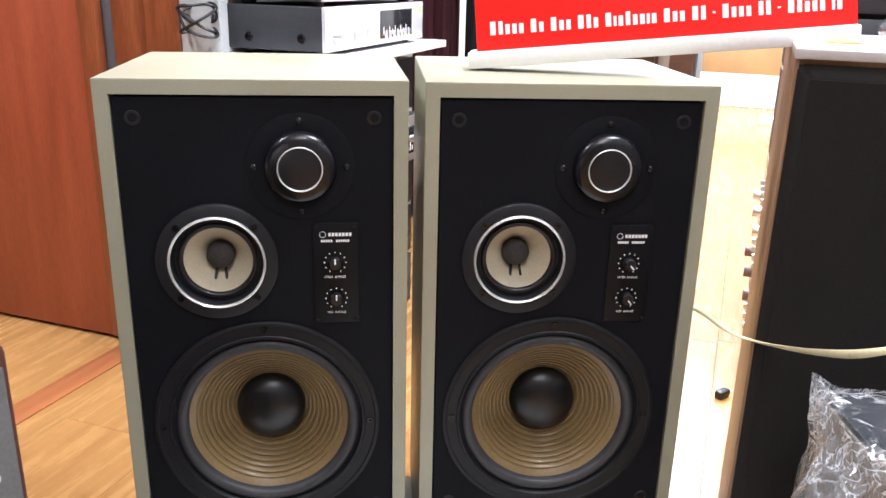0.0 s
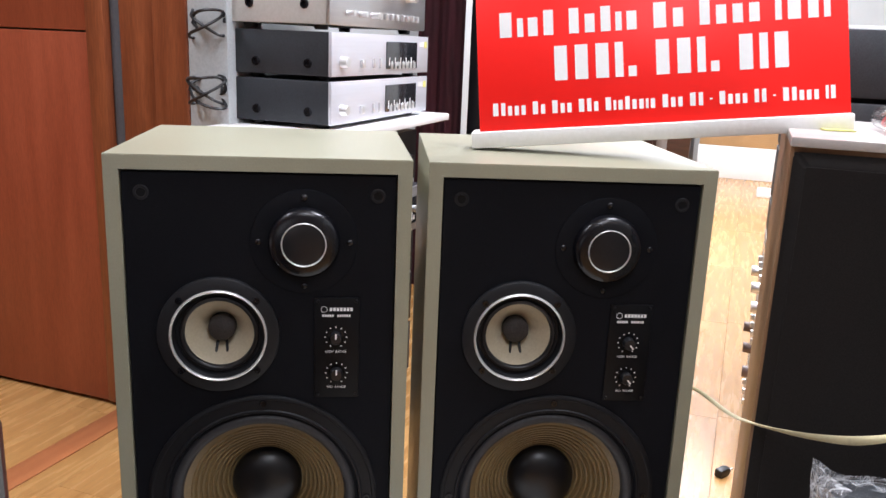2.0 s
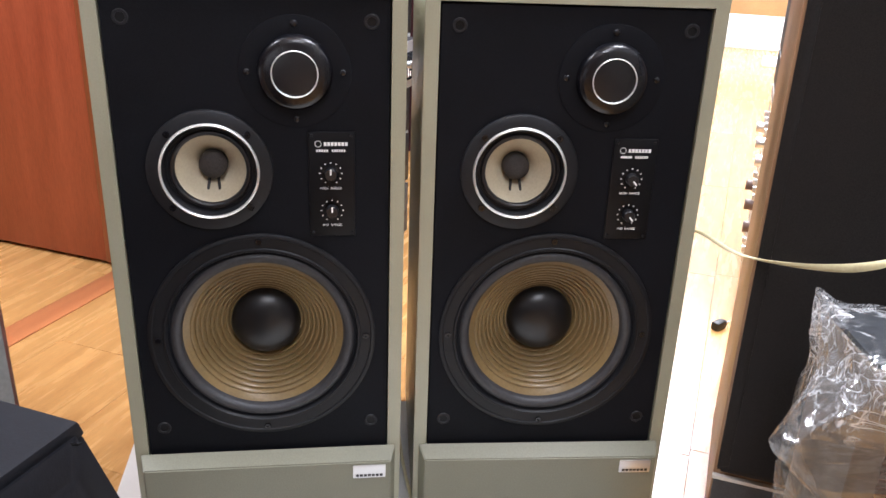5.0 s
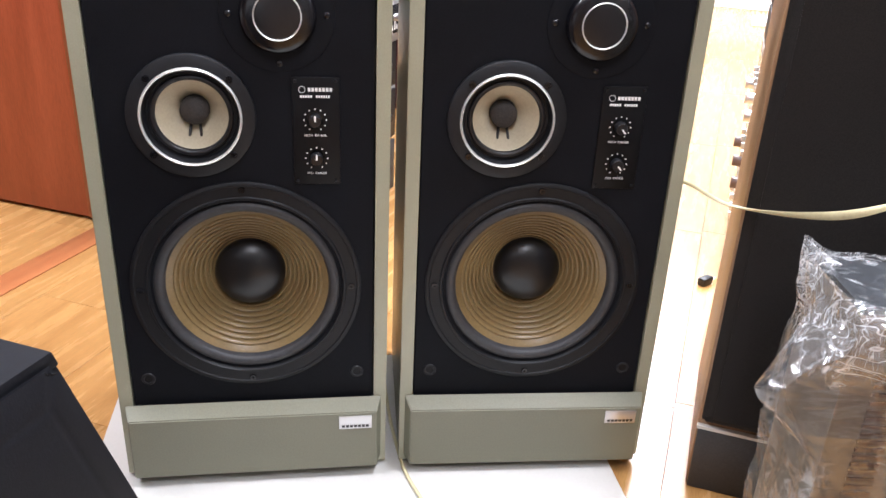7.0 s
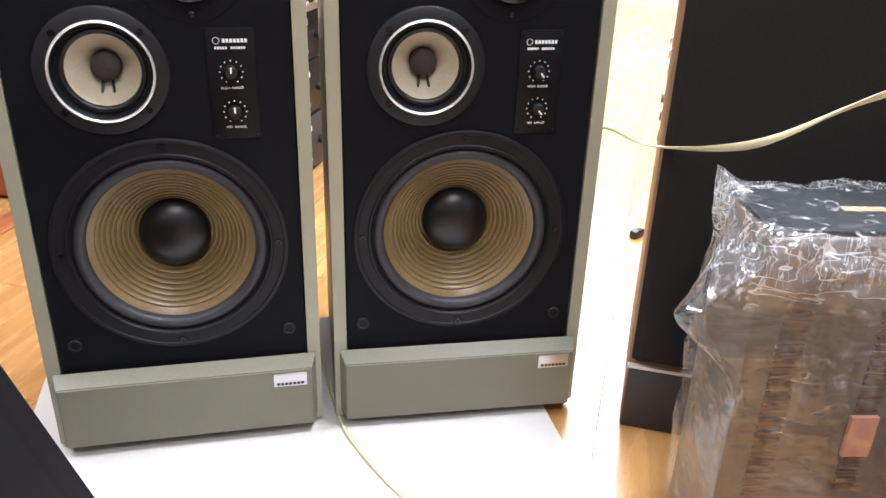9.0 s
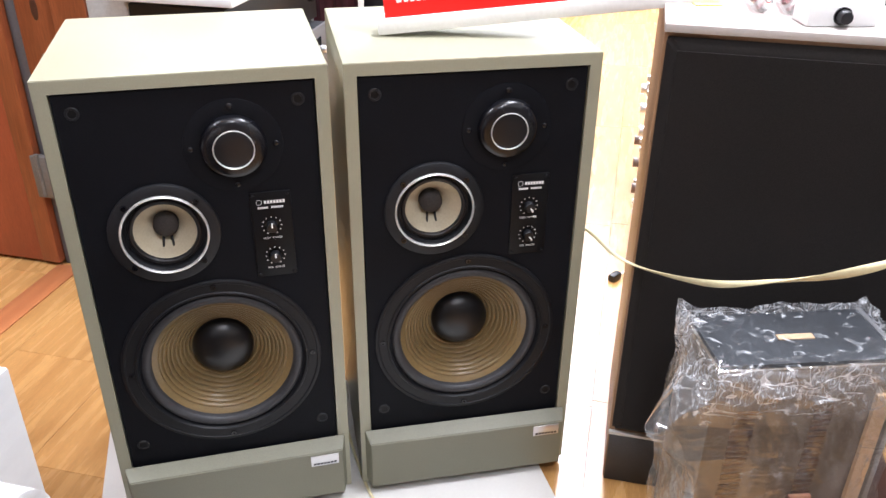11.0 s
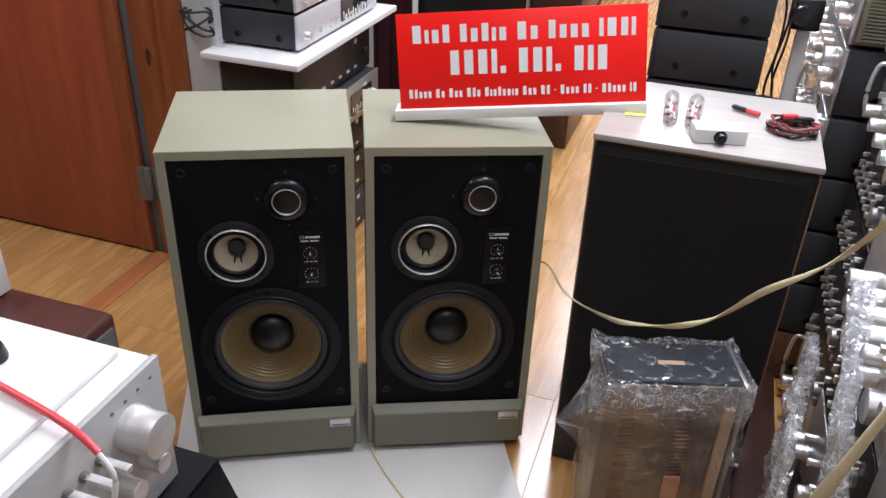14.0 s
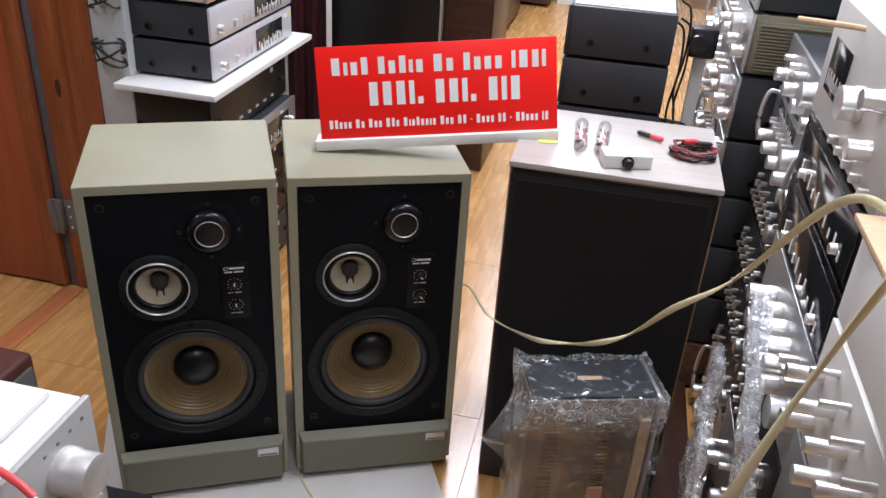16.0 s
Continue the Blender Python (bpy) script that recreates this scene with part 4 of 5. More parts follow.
def shelf_units():
    KN = [(0.045, 0.040, 0.011, 0.016)]
    for z in (0.722, 0.822):
        unit("tuner", shop(-0.268, 0.690, z, FACE_RIGHT), 0.54, 0.24, 0.100, "charcoal", "tuner", "black-cased hi-fi unit with silver front on the shelf", "hi-fi unit",
             knobs=KN, buttons=keys(0.14, 0.14, 1, 0.036, 0.014, 0.018, 0.008) + keys(0.20, 0.235, 2, 0.036, 0.005, 0.022, 0.006) + keys(0.30, 0.44, 7, 0.030, 0.012, 0.016, 0.005),
             window=(0.27, 0.46, 0.022, 0.085), group="units on the white shelf", tags=((0.475, 0.075, 0.03, 0.012, "white"), (0.512, 0.072, 0.018, 0.016, "yellow")))
    unit("amplifier", shop(-0.268, 0.680, 0.926, FACE_RIGHT), 0.52, 0.25, 0.150, "pale", "silver", "pale metal amplifier with silver knobs on top of the stack", "amplifier",
         knobs=row(0.10, 0.40, 4, 0.095, 0.020, 0.026) + row(0.08, 0.20, 3, 0.036, 0.006, 0.018), buttons=keys(0.24, 0.46, 8, 0.036, 0.010, 0.014, 0.008), group="units on the white shelf")
    z = 0.0
    for h, panel, win in ((0.15, "charcoal", None), (0.14, "black", None), (0.13, "black", None), (0.125, "silver", (0.30, 0.46, 0.03, 0.10)), (0.14, "black", None)):
        out = 0.03 if panel == "silver" else 0.0
        unit("stereo_deck", shop(-0.275 + out, 0.665, z, FACE_RIGHT), 0.52, 0.285, h, "charcoal", panel, "black hi-fi deck stacked under the white shelf" if panel != "silver" else "bronze-silver hi-fi deck stacked under the white shelf", "hi-fi unit",
             knobs=[(0.05, h * 0.45, 0.012, 0.015), (0.47, h * 0.5, 0.010, 0.012)], buttons=keys(0.12, 0.40, 6, h * 0.25, 0.020, 0.008, 0.005), window=win, knob_mat="chrome" if panel == "silver" else "black",
             group="units under the white shelf", tags=((0.40, h * 0.75, 0.02, 0.014, "white"),))
        z += h


shelf_units()


def power_cord(name, m, seed, mat, label, n=16, r=0.03):
    rnd = random.Random(seed)
    bm, pts = bmesh.new(), []
    for i in range(n):
        a = i * 1.1
        pts.append((r * math.cos(a) + rnd.uniform(-0.008, 0.008), r * 0.6 * math.sin(a) * rnd.uniform(0.6, 1.1), r * 0.7 * math.sin(a * 0.7) + rnd.uniform(-0.006, 0.006)))
    cable(bm, pts, 0.0034, 6, steps=6)
    return solid(name, bm, M[mat], m, label, "cable")


power_cord("power_cable", shop(-0.545, 0.650, 0.79), 3, "black_cable", "bundled black power cable hanging beside the shelf", 26, 0.042)
power_cord("power_cable", shop(-0.545, 0.66, 0.93), 5, "black_cable", "bundled black power cable hanging beside the shelf", 22, 0.04)


# ---- dark stack behind the black speaker ----
def dark_stack():
    z = 0.0
    for i, (h, body) in enumerate(((0.16, "walnut"), (0.15, "walnut"), (0.16, "charcoal"), (0.085, "charcoal"), (0.136, "charcoal"), (0.136, "charcoal"), (0.142, "charcoal"))):
        unit("receiver", shop(0.622, 1.44, z, FACE_LEFT), 0.46, 0.285, h, body, "silver" if i < 3 else "charcoal", "dark-cased receiver in a tall stack" if body == "charcoal" else "walnut-cased receiver near the floor", "receiver",
             knobs=row(0.06, 0.40, 3, h * 0.35, 0.013, 0.022) if i in (1, 2) else (), buttons=keys(0.10, 0.30, 4, h * 0.62, 0.010, 0.014, 0.010) if i < 3 else (), window=(0.10, 0.34, h * 0.72, h * 0.92) if i < 3 else None,
             group="receivers in the dark stack", knob_mat="chrome" if i > 1 else "brown_knob", window_mat="dial")
        z += h
    solid("paper_sheet", boxed(0.635, 0.90, 1.0, 1.36, z, z + 0.004, bevel=0.001), M["paper"], shop(0, 0, 0), "white papers lying on the stack", "paper")
    solid("paper_sheet", boxed(-0.10, 0.10, -0.14, 0.14, 0, 0.003), M["paper"], shop(0.77, 1.16, z + 0.005, 12), "white papers lying on the stack", "paper")


dark_stack()


# ---- amplifier wrapped in film, standing on end ----
def crumpled(bm, amount, scale, seed):
    """Pushes the vertices about by creased noise: sharp ridges with slack between."""
    for v in bm.verts:
        p = v.co * scale + Vector((seed, seed * 0.7, 0))
        n = noise.noise_vector(p)
        ridge = 1 - 2 * abs(noise.noise(p * 1.6 + Vector((0, 0, seed))))
        v.co += (n * 0.8 + n.normalized() * ridge * 0.5) * amount
    return bm


def grid_box(x0, x1, y0, y1, z0, z1, n):
    bm = bmesh.new()
    bmesh.ops.create_cube(bm, size=1.0)
    bmesh.ops.subdivide_edges(bm, edges=bm.edges[:], cuts=n, use_grid_fill=True)
    bm.transform(Matrix.Translation(((x0 + x1) / 2, (y0 + y1) / 2, (z0 + z1) / 2)) @ Matrix.Diagonal((x1 - x0, y1 - y0, z1 - z0, 1)))
    return bm


def wrapped_amp():
    m = pose(0.605, -0.355, 0.0, 0, 0, -9)
    t = thing("wrapped_amplifier", m, "brown amplifier standing on end, wrapped in crumpled clear film", "amplifier")
    c = part("case", boxed(0.012, 0.262, 0.006, 0.130, 0.012, 0.445, bevel=0.004), M["brown_case"], t, "brown vented metal cover")
    part("end_plate", boxed(0.016, 0.258, 0.010, 0.126, 0.445, 0.451), M["charcoal"], t, "dark end plate")
    for i in range(34):
        z = 0.05 + i * 0.0098
        part("vent_slat", boxed(0.045, 0.075, 0.0035, 0.006, z, z + 0.0045), M["walnut"], c)
        if i > 6:
            part("vent_slat", boxed(0.155, 0.180, 0.0035, 0.006, z, z + 0.0045), M["walnut"], c)
    f = part("front_panel", boxed(0.262, 0.270, 0.002, 0.134, 0.008, 0.449, bevel=0.001), M["silver"], t, "silver front panel with knobs")
    for i, z in enumerate((0.10, 0.17, 0.24, 0.31, 0.38)):
        shared("knob", knob_mesh(0.014, 0.022, M["chrome"]), f, pose(0.270, 0.045 + 0.03 * (i % 2), z, 0, 0, 90))
    part("cardboard_edge", boxed(0.232, 0.252, -0.003, 0.004, 0.02, 0.40), M["tan_card"], t, "tan cardboard strip under the film")
    part("label", boxed(0.150, 0.182, -0.002, 0.004, 0.17, 0.225), M["pink_card"], t, "small salmon label")
    part("label", boxed(0.115, 0.165, 0.060, 0.072, 0.451, 0.4525), M["tan_card"], t)
    bm = crumpled(crumpled(grid_box(0.006, 0.278, -0.006, 0.137, 0.006, 0.456, 34), 0.006, 14.0, 3.1), 0.0022, 46.0, 5.7)
    for v in bm.verts:
        # gathered folds below the upper edge
        k = max(0.0, 1 - abs(v.co.z - 0.415) / 0.05)
        if k > 0 and v.co.z < 0.452:
            p = Vector((v.co.x * 30, v.co.y * 30, v.co.z * 85))
            n = noise.noise_vector(p)
            v.co.y -= 0.010 * k * (0.4 + abs(n.x) * 1.6)
            v.co.z += 0.010 * k * n.z
        # slack flap on one side, and corners that stand up
        if v.co.x < 0.03:
            k = max(0.0, 1 - abs(v.co.z - 0.350) / 0.075) * max(0.0, 1 - abs(v.co.y - 0.01) / 0.10)
            v.co.x -= 0.080 * k + 0.004 * min(1.0, v.co.z / 0.3)
        if v.co.z > 0.44:
            e = min(abs(v.co.x - 0.0), abs(v.co.x - 0.29))
            if v.co.y > 0.10 and e < 0.03:
                v.co.z += 0.020 * (1 - e / 0.03)
        # taut sheet across the top
        if v.co.z > 0.446 and 0.03 < v.co.x < 0.25 and 0.015 < v.co.y < 0.115:
            v.co.z = 0.457 + (v.co.z - 0.457) * 0.3
        v.co.z = max(v.co.z, 0.004)
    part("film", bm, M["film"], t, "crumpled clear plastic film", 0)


wrapped_amp()


# ---- the long stack of hi-fi gear on the far side of the aisle ----
def stack(u, v1, w, rows, group="receivers along the aisle"):
    """Units one on another, fronts towards the aisle; each row: height, case, front, kind of front, label."""
    z = 0.0
    for h, body, panel, kind, label in rows:
        k, b, win, hand, km = (), (), None, False, "chrome"
        if kind == "knobs":
            k = row(w * 0.10, w * 0.88, 5, h * 0.30, 0.0145, 0.030) + [(w * 0.80, h * 0.70, 0.021, 0.036)]
            b, win, hand = keys(w * 0.16, w * 0.55, 6, h * 0.60, 0.009, 0.013, 0.016), (w * 0.14, w * 0.62, h * 0.72, h * 0.93), True
        elif kind == "keys":
            b = keys(w * 0.10, w * 0.90, 11, h * 0.30, 0.008, 0.012, 0.012) + keys(w * 0.14, w * 0.60, 7, h * 0.52, 0.007, 0.016, 0.010) + keys(w * 0.2, w * 0.80, 6, h * 0.74, 0.006, 0.010, 0.014)
            k = [(w * 0.78, h * 0.58, 0.019, 0.022)]
        elif kind == "big":
            k = row(w * 0.12, w * 0.88, 4, h * 0.33, 0.015, 0.026) + row(w * 0.2, w * 0.5, 3, h * 0.72, 0.007, 0.022) + [(w * 0.78, h * 0.70, 0.024, 0.030)]
        elif kind == "column":
            k = [(0.12 + 0.056 * i, h * 0.66, 0.0145, 0.046) for i in range(5)] + [(0.08 + 0.07 * i, h * 0.28, 0.017, 0.030) for i in range(4)] + [(w * 0.86, h * 0.40, 0.026, 0.034)]
            b = keys(0.36, 0.42, 3, h * 0.78, 0.010, 0.012, 0.03)
        elif kind == "long":
            k = row(w * 0.08, w * 0.92, 6, h * 0.62, 0.0095, 0.045) + row(w * 0.12, w * 0.88, 4, h * 0.28, 0.012, 0.040) + row(w * 0.2, w * 0.8, 5, h * 0.84, 0.005, 0.034)
        elif kind == "glass":
            win, k = (w * 0.06, w * 0.94, h * 0.12, h * 0.88), row(w * 0.2, w * 0.8, 2, h * 0.3, 0.008, 0.012)
        elif kind == "meter":
            win, k, b = (w * 0.10, w * 0.36, h * 0.30, h * 0.72), [(w * 0.58, h * 0.5, 0.024, 0.03), (w * 0.8, h * 0.34, 0.014, 0.03), (w * 0.8, h * 0.68, 0.014, 0.03)], keys(w * 0.46, w * 0.9, 5, h * 0.14, 0.010, 0.012, 0.014)
        unit("receiver", shop(u, v1, z, FACE_LEFT), w, 0.36, h, body, panel, label, "receiver", knobs=k, buttons=b, window=win, handles=hand, group=group,
             window_mat="display" if kind in ("glass", "meter") else "dial", feet=h > 0.09)
        z += h
    return z


def rack():
    dark, silver, black = "dark-cased receiver in the aisle stack", "silver-fronted receiver with chrome knobs in the aisle stack", "black-fronted hi-fi unit with small bright keys"
    # fronts look across the aisle
    stack(1.07, 1.74, 0.48, [(0.16, "walnut", "silver", "knobs", silver), (0.16, "charcoal", "silver", "big", silver), (0.15, "charcoal", "silver", "knobs", silver), (0.16, "pale", "silver", "knobs", silver), (0.15, "charcoal", "silver", "big", silver), (0.14, "charcoal", "silver", "knobs", silver)])
    stack(1.05, 1.19, 0.475, [(0.15, "walnut", "silver", "knobs", "walnut-cased receiver in the aisle stack"), (0.15, "charcoal", "silver", "big", dark), (0.15, "charcoal", "silver", "knobs", dark), (0.142, "charcoal", "silver", "big", dark),
                              (0.148, "charcoal", "silver", "knobs", dark), (0.160, "charcoal", "silver", "big", dark), (0.145, "olive", "silver", "big", "olive-brown unit with a slotted side in the aisle stack"), (0.15, "charcoal", "silver", "knobs", dark)])
    # slotted side of the olive unit
    t = thing("vent_grille", shop(1.05, 0.7165, 0.905), "olive slotted metal vent cover", "vent cover")
    part("frame", boxed(0.012, 0.345, -0.006, 0.0, 0.012, 0.128, bevel=0.002), M["olive"], t)
    for i in range(14):
        part("slat", boxed(0.022, 0.335, -0.011, -0.006, 0.018 + i * 0.0076, 0.0218 + i * 0.0076), M["olive"], t)
    stack(1.138, 0.69, 0.46, [(0.19, "teak", "tan_card", "knobs", "wooden-cased receiver with a bronze front near the floor"), (0.14, "charcoal", "black", "keys", black), (0.14, "charcoal", "black", "keys", black), (0.14, "charcoal", "black", "keys", black),
                              (0.14, "charcoal", "black", "keys", black), (0.15, "charcoal", "silver", "knobs", silver), (0.12, "charcoal", "silver", "big", silver)])
    stack(1.105, 0.20, 0.46, [(0.19, "charcoal", "black", "keys", black), (0.18, "charcoal", "silver", "big", silver), (0.19, "charcoal", "black", "keys", black), (0.20, "charcoal", "silver", "column", "silver-fronted receiver with a row of long chrome knobs"), (0.12, "gloss", "gloss", "glass", "glossy black hi-fi unit in the stack"),
                              (0.11, "gloss", "gloss", "glass", "glossy black hi-fi unit in the stack"), (0.20, "pale", "pale", "meter", "pale metal receiver with a dark window and knobs")])
    z = stack(1.085, -0.30, 0.43, [(0.20, "charcoal", "black", "keys", black), (0.18, "charcoal", "silver", "big", silver), (0.17, "charcoal", "black", "keys", black), (0.15, "steel", "steel", "plain", "plain grey metal unit in the stack"),
                                   (0.18, "pale", "pale", "long", "pale silver amplifier with long chrome knobs")])
    solid("black_case", boxed(1.13, 1.42, -0.72, -0.31, z, z + 0.10, bevel=0.004), M["gloss"], shop(0, 0, 0), "glossy black hi-fi case under the carton", "case")
    z += 0.10
    solid("white_box", boxed(1.03, 1.36, -0.80, -0.47, z, z + 0.105, bevel=0.004), M["paper"], shop(0, 0, 0), "white carton lying on the silver amplifier", "carton")
    solid("cardboard_sheet", boxed(1.02, 1.34, -0.79, -0.46, z + 0.105, z + 0.113, bevel=0.002), M["tan_card"], shop(0, 0, 0), "pale yellow cardboard sheet on the carton", "cardboard")
    # a gathered strip of film hanging in front of the long knobs, and a looser sheet below
    for line, w0, w1, seed, label in (
            ([(1.052, -0.065, 0.775), (1.050, -0.13, 0.70), (1.048, -0.20, 0.63), (1.050, -0.26, 0.54), (1.056, -0.29, 0.42), (1.060, -0.26, 0.30)], 0.045, 0.11, 8.0, "gathered clear film hanging over the long knobs"),
            ([(1.052, 0.13, 0.52), (1.046, 0.11, 0.42), (1.042, 0.07, 0.31), (1.046, 0.02, 0.20), (1.050, -0.03, 0.09), (1.052, -0.05, 0.03)], 0.06, 0.30, 2.0, "crumpled clear film over the lower receivers")):
        path, bm, rows, n = smooth_line(line, 12), bmesh.new(), [], 18
        for i, c in enumerate(path):
            k = i / (len(path) - 1)
            d = (path[min(i + 1, len(path) - 1)] - path[max(i - 1, 0)]).normalized()
            side = Vector((1, 0, 0)).cross(d).normalized()
            wide = w0 + (w1 - w0) * k
            rows.append([bm.verts.new(c + side * wide * (q / n - 0.5) + Vector((0.010 * math.sin(q * 1.3 + 3 * k), 0, 0))) for q in range(n + 1)])
        for a, b in zip(rows, rows[1:]):
            for q in range(n):
                bm.faces.new((a[q], a[q + 1], b[q + 1], b[q]))
        crumpled(crumpled(bm, 0.008, 14.0, seed), 0.003, 45.0, seed + 1)
        for v in bm.verts:
            v.co.z = max(v.co.z, 0.022)
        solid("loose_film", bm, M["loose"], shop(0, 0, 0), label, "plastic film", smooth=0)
    # dark strip added to stand in for shade on the aisle floor
    solid("floor_board", boxed(1.003, 1.100, -0.30, 0.80, 0.0, 0.018, bevel=0.002), M["darkwood"], shop(0, 0, 0), "dark brown strip added for the shaded aisle floor", "board")
    bm = bmesh.new()
    cable(bm, [(1.02, 0.06, 1.172), (1.10, 0.02, 1.176), (1.18, -0.02, 1.176)], 0.0045, 8, steps=4)
    solid("screwdriver", bm, M["tan_card"], shop(0, 0, 0), "orange-handled thin screwdriver lying on the receiver", "screwdriver")


rack()


# ---- foreground on the near side ----
def near_units():
    a = unit("amplifier", shop(0.235, -1.06, 0.606, FACE_RIGHT), 0.436, 0.33, 0.198, "white", "satin", "white-topped silver amplifier with large knobs and lever switches", "amplifier",
             knobs=[(0.372, 0.142, 0.026, 0.042), (0.382, 0.088, 0.0125, 0.030), (0.338, 0.086, 0.013, 0.030), (0.10, 0.140, 0.029, 0.044), (0.20, 0.086, 0.013, 0.030), (0.26, 0.086, 0.013, 0.030)],
             buttons=keys(0.268, 0.318, 3, 0.142, 0.010, 0.007, 0.040), knob_mat="spun")
    panel = [o for o in a.children if o.name.startswith("front_panel")][0]
    for i in range(4):
        # small grey discs stand for the row of indicator holes
        part("indicator", turned([(0, 0.001), (0.0022, 0.001), (0.0028, 0.0)], 0.350 + 0.022 * i, 0, 0.180, 12), M["steel"], panel, "small grey disc at an indicator hole")
    for i in range(3):
        part("switch_collar", turned([(0, 0.008), (0.0055, 0.008), (0.0065, 0.0)], 0.268 + 0.025 * i, 0, 0.142, 16), M["steel"], panel)
    solid("white_cover", boxed(-0.13, 0.196, -1.06, -0.640, 0.8045, 0.814, bevel=0.003), M["white"], shop(0, 0, 0), "white board lying on the silver amplifier", "board")
    bm = bmesh.new()
    cable(bm, [(-0.06, -0.70, 0.822), (0.03, -0.724, 0.822), (0.12, -0.744, 0.822), (0.21, -0.762, 0.819), (0.25, -0.770, 0.812), (0.272, -0.774, 0.800)], 0.0043, 10, steps=8)
    t = solid("red_cable", bm, M["red_cable"], shop(0, 0, 0), "red cable sleeve with a white wire end", "cable")
    bm = bmesh.new()
    cable(bm, [(0.270, -0.774, 0.801), (0.284, -0.776, 0.785), (0.286, -0.776, 0.765), (0.282, -0.780, 0.735), (0.285, -0.785, 0.69)], 0.003, 8, steps=6)
    part("wire_end", bm, M["paper"], t, "white wire end")
    c = thing("vinyl_case", shop(-0.208, -0.65, 0.0, FACE_RIGHT), "brown vinyl-covered case with grey front and jacks", "equipment case")
    bm = boxed(0, 0.44, -0.004, 0.36, 0.004, 0.486, bevel=0.014, segments=4)
    part("body", bm, M["vinyl"], c, "brown vinyl covering")
    p = part("front_panel", boxed(0.016, 0.424, -0.010, 0.0, 0.02, 0.462, bevel=0.003), M["steel"], c, "grey front panel")
    for i in range(4):
        part("jack", turned([(0, 0.001), (0.003, 0.001), (0.004, 0.006), (0.0075, 0.006), (0.009, 0.0)], 0.385, -0.010, 0.41 - i * 0.024, 16), M["chrome"], p)
    for i in range(5):
        part("slot", boxed(0.405 - i * 0.03, 0.411 - i * 0.03, -0.0115, -0.010, 0.06, 0.27, bevel=0.0005), M["black"], p)

    unit("recorder", shop(-0.425, -0.63, 0.486, FACE_RIGHT), 0.40, 0.24, 0.135, "pale", "pale", "grey metal unit standing on the brown case", "recorder", knobs=[(0.24, 0.07, 0.012, 0.014)])
    solid("rubber_knob", lathe(bmesh.new(), [(0, 0), (0.014, 0), (0.015, 0.004), (0.012, 0.018), (0, 0.02)], 20), M["black"], shop(0.083, -0.706, 0.814), "small black knob lying on the white board", "knob")


near_units()


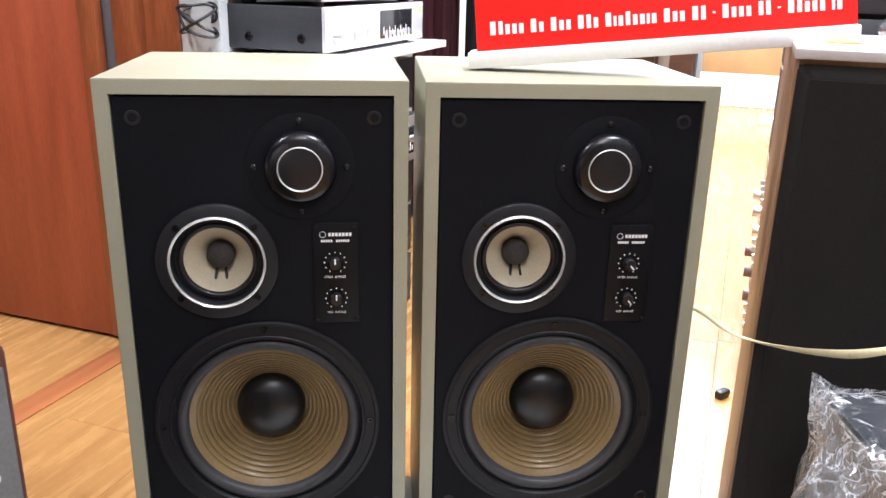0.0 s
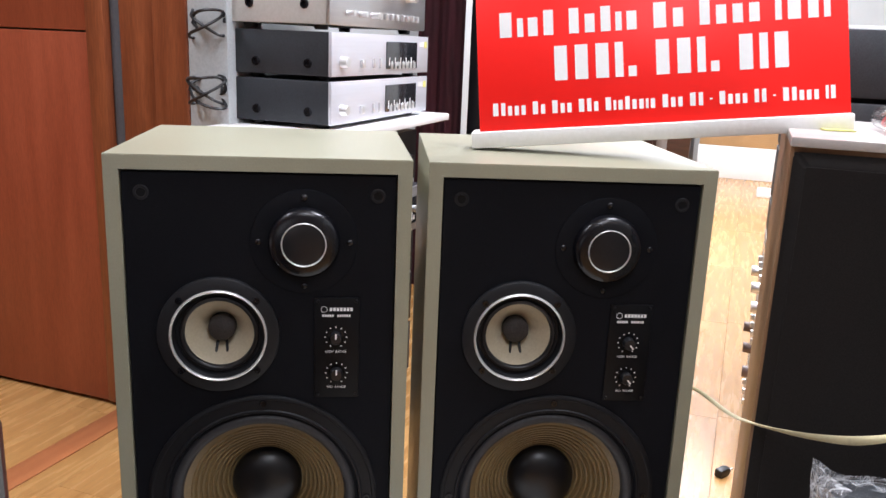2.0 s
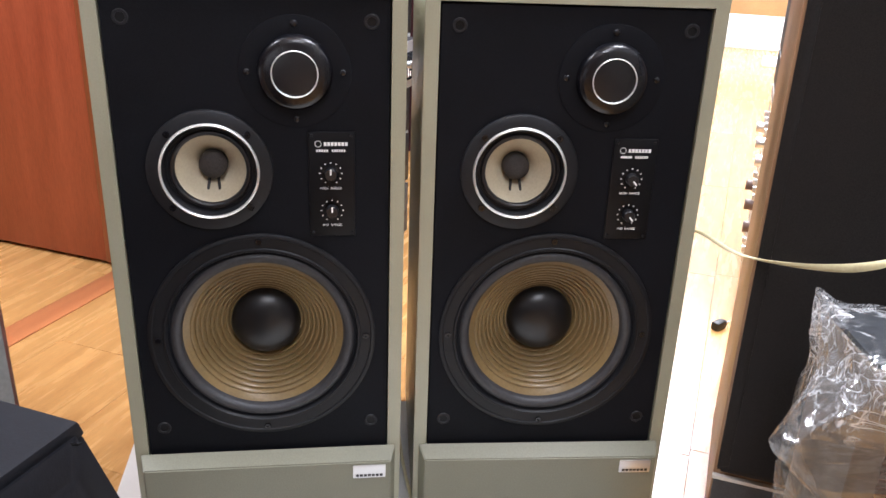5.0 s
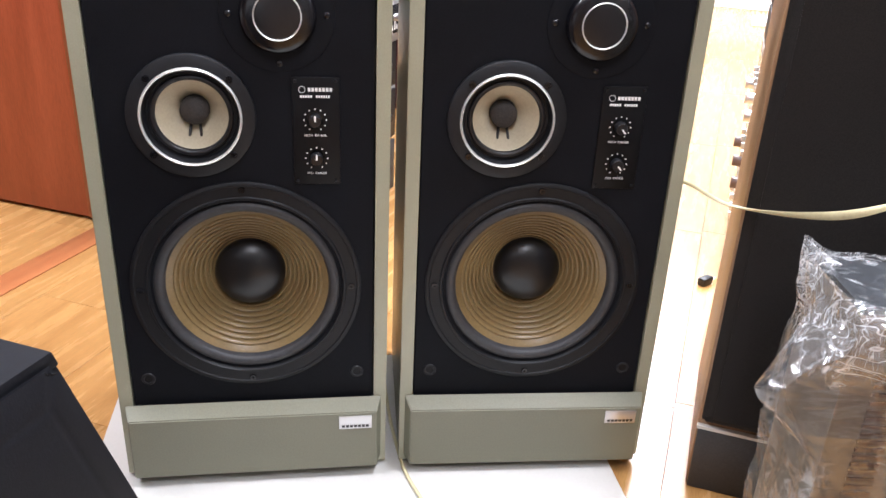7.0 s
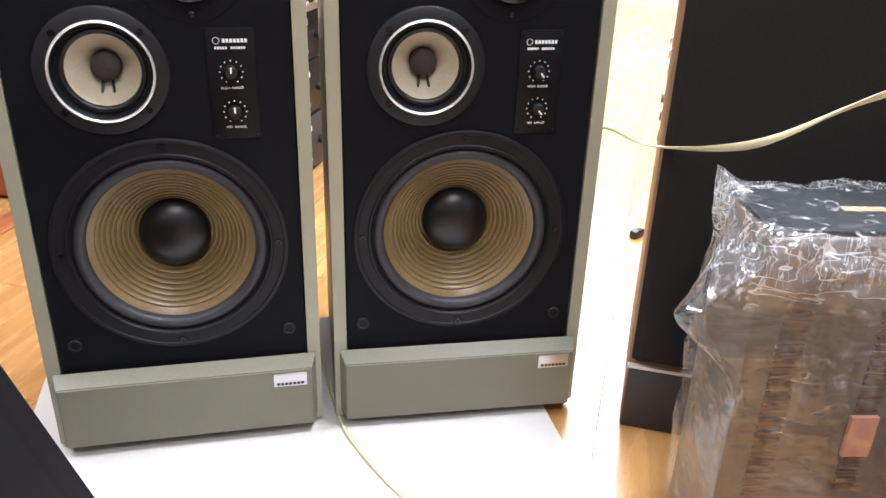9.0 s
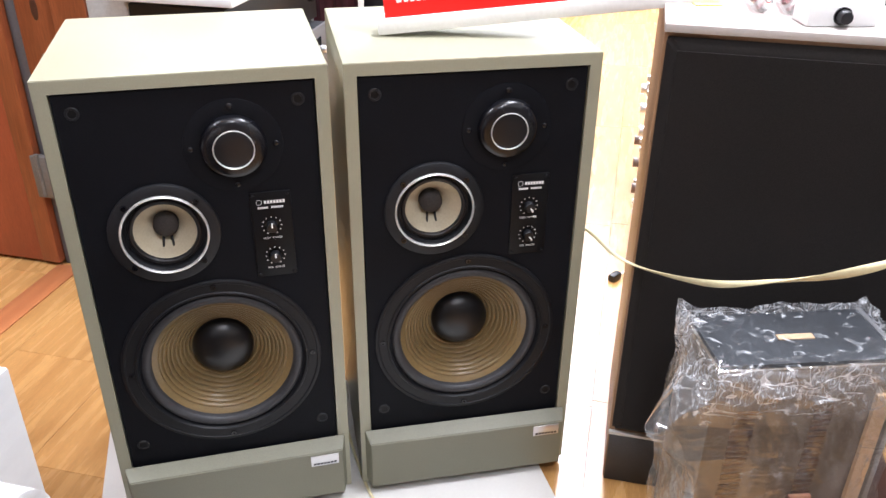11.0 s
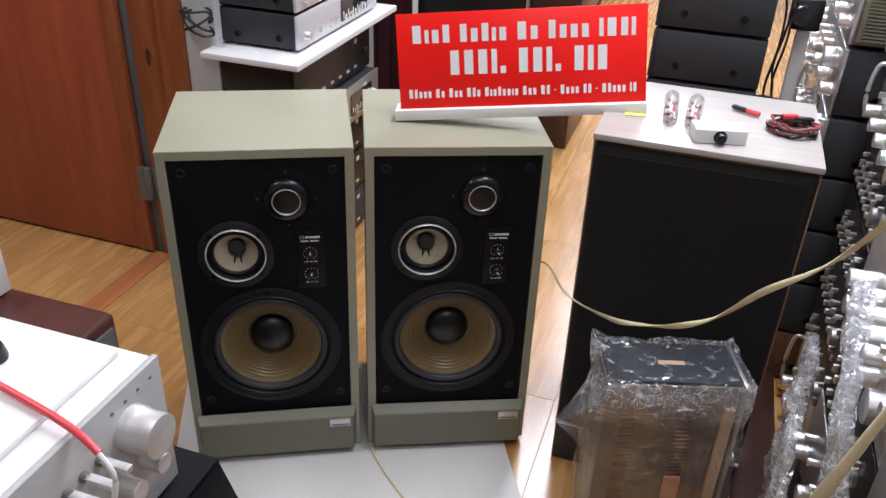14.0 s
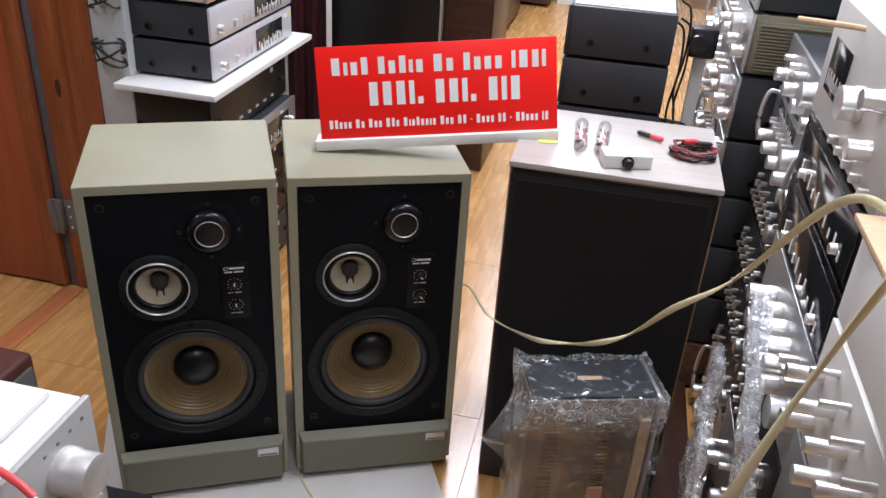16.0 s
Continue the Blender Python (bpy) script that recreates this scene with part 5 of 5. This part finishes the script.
# ---- the far end of the shop ----
def far_end():
    bm, n = bmesh.new(), 60
    rows = [[bm.verts.new((-0.62 + 0.20 * i / n, 1.98 + 0.007 * math.sin(i * 0.28) + 0.003 * math.sin(i * 0.71), z)) for i in range(n + 1)] for z in (0.0, 2.4)]
    for i in range(n):
        bm.faces.new((rows[0][i], rows[0][i + 1], rows[1][i + 1], rows[1][i]))
    bmesh.ops.solidify(bm, geom=bm.faces[:], thickness=0.004)
    solid("curtain", bm, M["wine"], shop(0, 0, 0), "dark wine-red curtain hanging in folds", "curtain")
    t = thing("tall_cabinet", shop(0, 0, 0), "tall black cabinet with a bright metal edge", "cabinet")
    part("body", boxed(-0.415, 0.045, 2.02, 2.45, 0, 1.9, bevel=0.004), M["black"], t)
    part("edge_trim", boxed(0.046, 0.056, 2.01, 2.05, 0, 1.9, bevel=0.002), M["chrome"], t, "bright metal edge")
    t = thing("tall_cabinet", shop(0, 0, 0), "tall dark brown wooden cabinet", "cabinet")
    part("body", boxed(0.062, 0.262, 2.04, 2.46, 0, 1.7, bevel=0.004), M["darkwood"], t)
    part("door", boxed(0.075, 0.25, 2.03, 2.04, 0.06, 1.64, bevel=0.003), M["darkwood"], t)
    t = thing("low_cabinet", shop(0, 0, 0), "low dark reddish wooden cabinet near the far wall", "cabinet")
    part("body", boxed(-0.55, -0.02, 4.0, 5.2, 0.03, 0.75, bevel=0.006), M["darkwood"], t)
    part("top", boxed(-0.57, 0.0, 3.98, 5.22, 0.75, 0.78, bevel=0.004), M["darkwood"], t)
    t = thing("low_cabinet", shop(0, 0, 0), "dark reddish wooden cabinet beside the white carton", "cabinet")
    part("body", boxed(-0.55, 0.17, 5.50, 6.05, 0.03, 0.86, bevel=0.006), M["darkwood"], t)
    part("top", boxed(-0.57, 0.185, 5.48, 6.07, 0.86, 0.89, bevel=0.004), M["darkwood"], t)
    t = thing("box", shop(0, 0, 0), "white carton with a tan cardboard top on the floor", "carton")
    part("carton", boxed(0.22, 0.86, 5.68, 6.1, 0.0, 0.24, bevel=0.006), M["paper"], t, "dusty white carton")
    part("lid", boxed(0.225, 0.855, 5.69, 6.09, 0.24, 0.47, bevel=0.006), M["cardboard"], t, "tan cardboard lid")
    t = thing("socket_strip", shop(0.718, 4.943, 0, 0, 0, 0), "small white plastic box lying on the far floor", "plastic box")
    part("body", boxed(-0.06, 0.06, -0.03, 0.03, 0, 0.055, bevel=0.006), M["white"], t)
    part("lid", boxed(-0.055, 0.055, -0.025, 0.025, 0.055, 0.060, bevel=0.002), M["paper"], t)
    t = thing("plug", pose(0.945, 0.565, 0, 0, 0, 30), "small black plug lying on the floor", "plug")
    part("plug_body", boxed(-0.018, 0.018, -0.010, 0.010, 0, 0.020, bevel=0.005), M["black_cable"], t)
    part("pin", boxed(0.018, 0.032, -0.006, -0.003, 0.008, 0.012), M["chrome"], t)
    for i, (u, v) in enumerate(((0.98, 1.1), (1.02, 1.25), (0.97, 1.4))):
        power_cord("power_cable", shop(u - 0.03, v, 0.62 - 0.05 * i), 20 + i, "black_cable", "tangled black cables between the stacks", 22, 0.034)

    for i, (u, v, top) in enumerate(((0.925, 1.12, 0.93), (0.940, 1.20, 0.97), (0.955, 1.30, 0.90))):
        bm = bmesh.new()
        cable(bm, [(u - 0.02, v, top), (u + 0.012, v, top - 0.03), (u + 0.018, v - 0.01, top - 0.14), (u + 0.006, v, top - 0.26), (u + 0.02, v + 0.01, top - 0.36), (u, v, 0.40)], 0.0036, 6, steps=6)
        solid("power_cable", bm, M["black_cable"], shop(0, 0, 0), "black cable hanging behind the dark stack", "cable")
    solid("grey_panel", boxed(0.985, 1.020, 1.20, 1.235, 0.0, 0.815, bevel=0.003), M["pale"], shop(0, 0, 0), "narrow grey metal panel standing between the stacks", "panel")
    t = thing("power_adapter", shop(0.965, 1.185, 0.815), "black plug-in power adapter on the grey panel", "power adapter")
    part("body", boxed(0, 0.075, 0, 0.06, 0, 0.085, bevel=0.008), M["black_cable"], t)
    part("lens_barrel", turned([(0, 0.03), (0.024, 0.03), (0.026, 0.026), (0.026, 0.0)], 0.02, 0, 0.045, 24), M["gloss"], t, "round black end")


far_end()


# ---- floor planks, laid along v ----
def planks():
    floor = bpy.data.objects["floor"]
    wide, long = 0.25, 0.82
    me = mesh_of("plank", boxed(0.0004, wide - 0.0004, 0.0004, long - 0.0004, -0.006, 0.0, bevel=0.0006, segments=1), M["plank"], 0)
    far = bmesh.new()
    for i in range(-13, 8):
        off = 0.405 if i == 0 else ((i * 0.37 + 0.1) % 1.0) * long
        for j in range(-6, 9):
            u, v = 0.313 + i * wide, j * long - off
            if -1.8 < u < 1.2 and -0.7 < v + long and v < 5.5:
                shared("plank", me, floor, Matrix.Translation((u, v, 0)))
            elif v < 6.0 and v + long > -3.6:
                box(far, u + 0.0009, u + wide - 0.0009, max(v + 0.0009, -3.6), v + long - 0.0009, -0.006, 0.0)
    ob = part("far_planks", far, M["plank"], floor, smooth=0)
    ob["kind"] = "stuff"
    solid("threshold_strip", boxed(-0.826, -0.758, -1.2, 0.664, 0.0, 0.004, bevel=0.0015), M["red_plank"], shop(0, 0, 0), "orange wooden strip let into the floor", "floor strip", kind="structure")


planks()
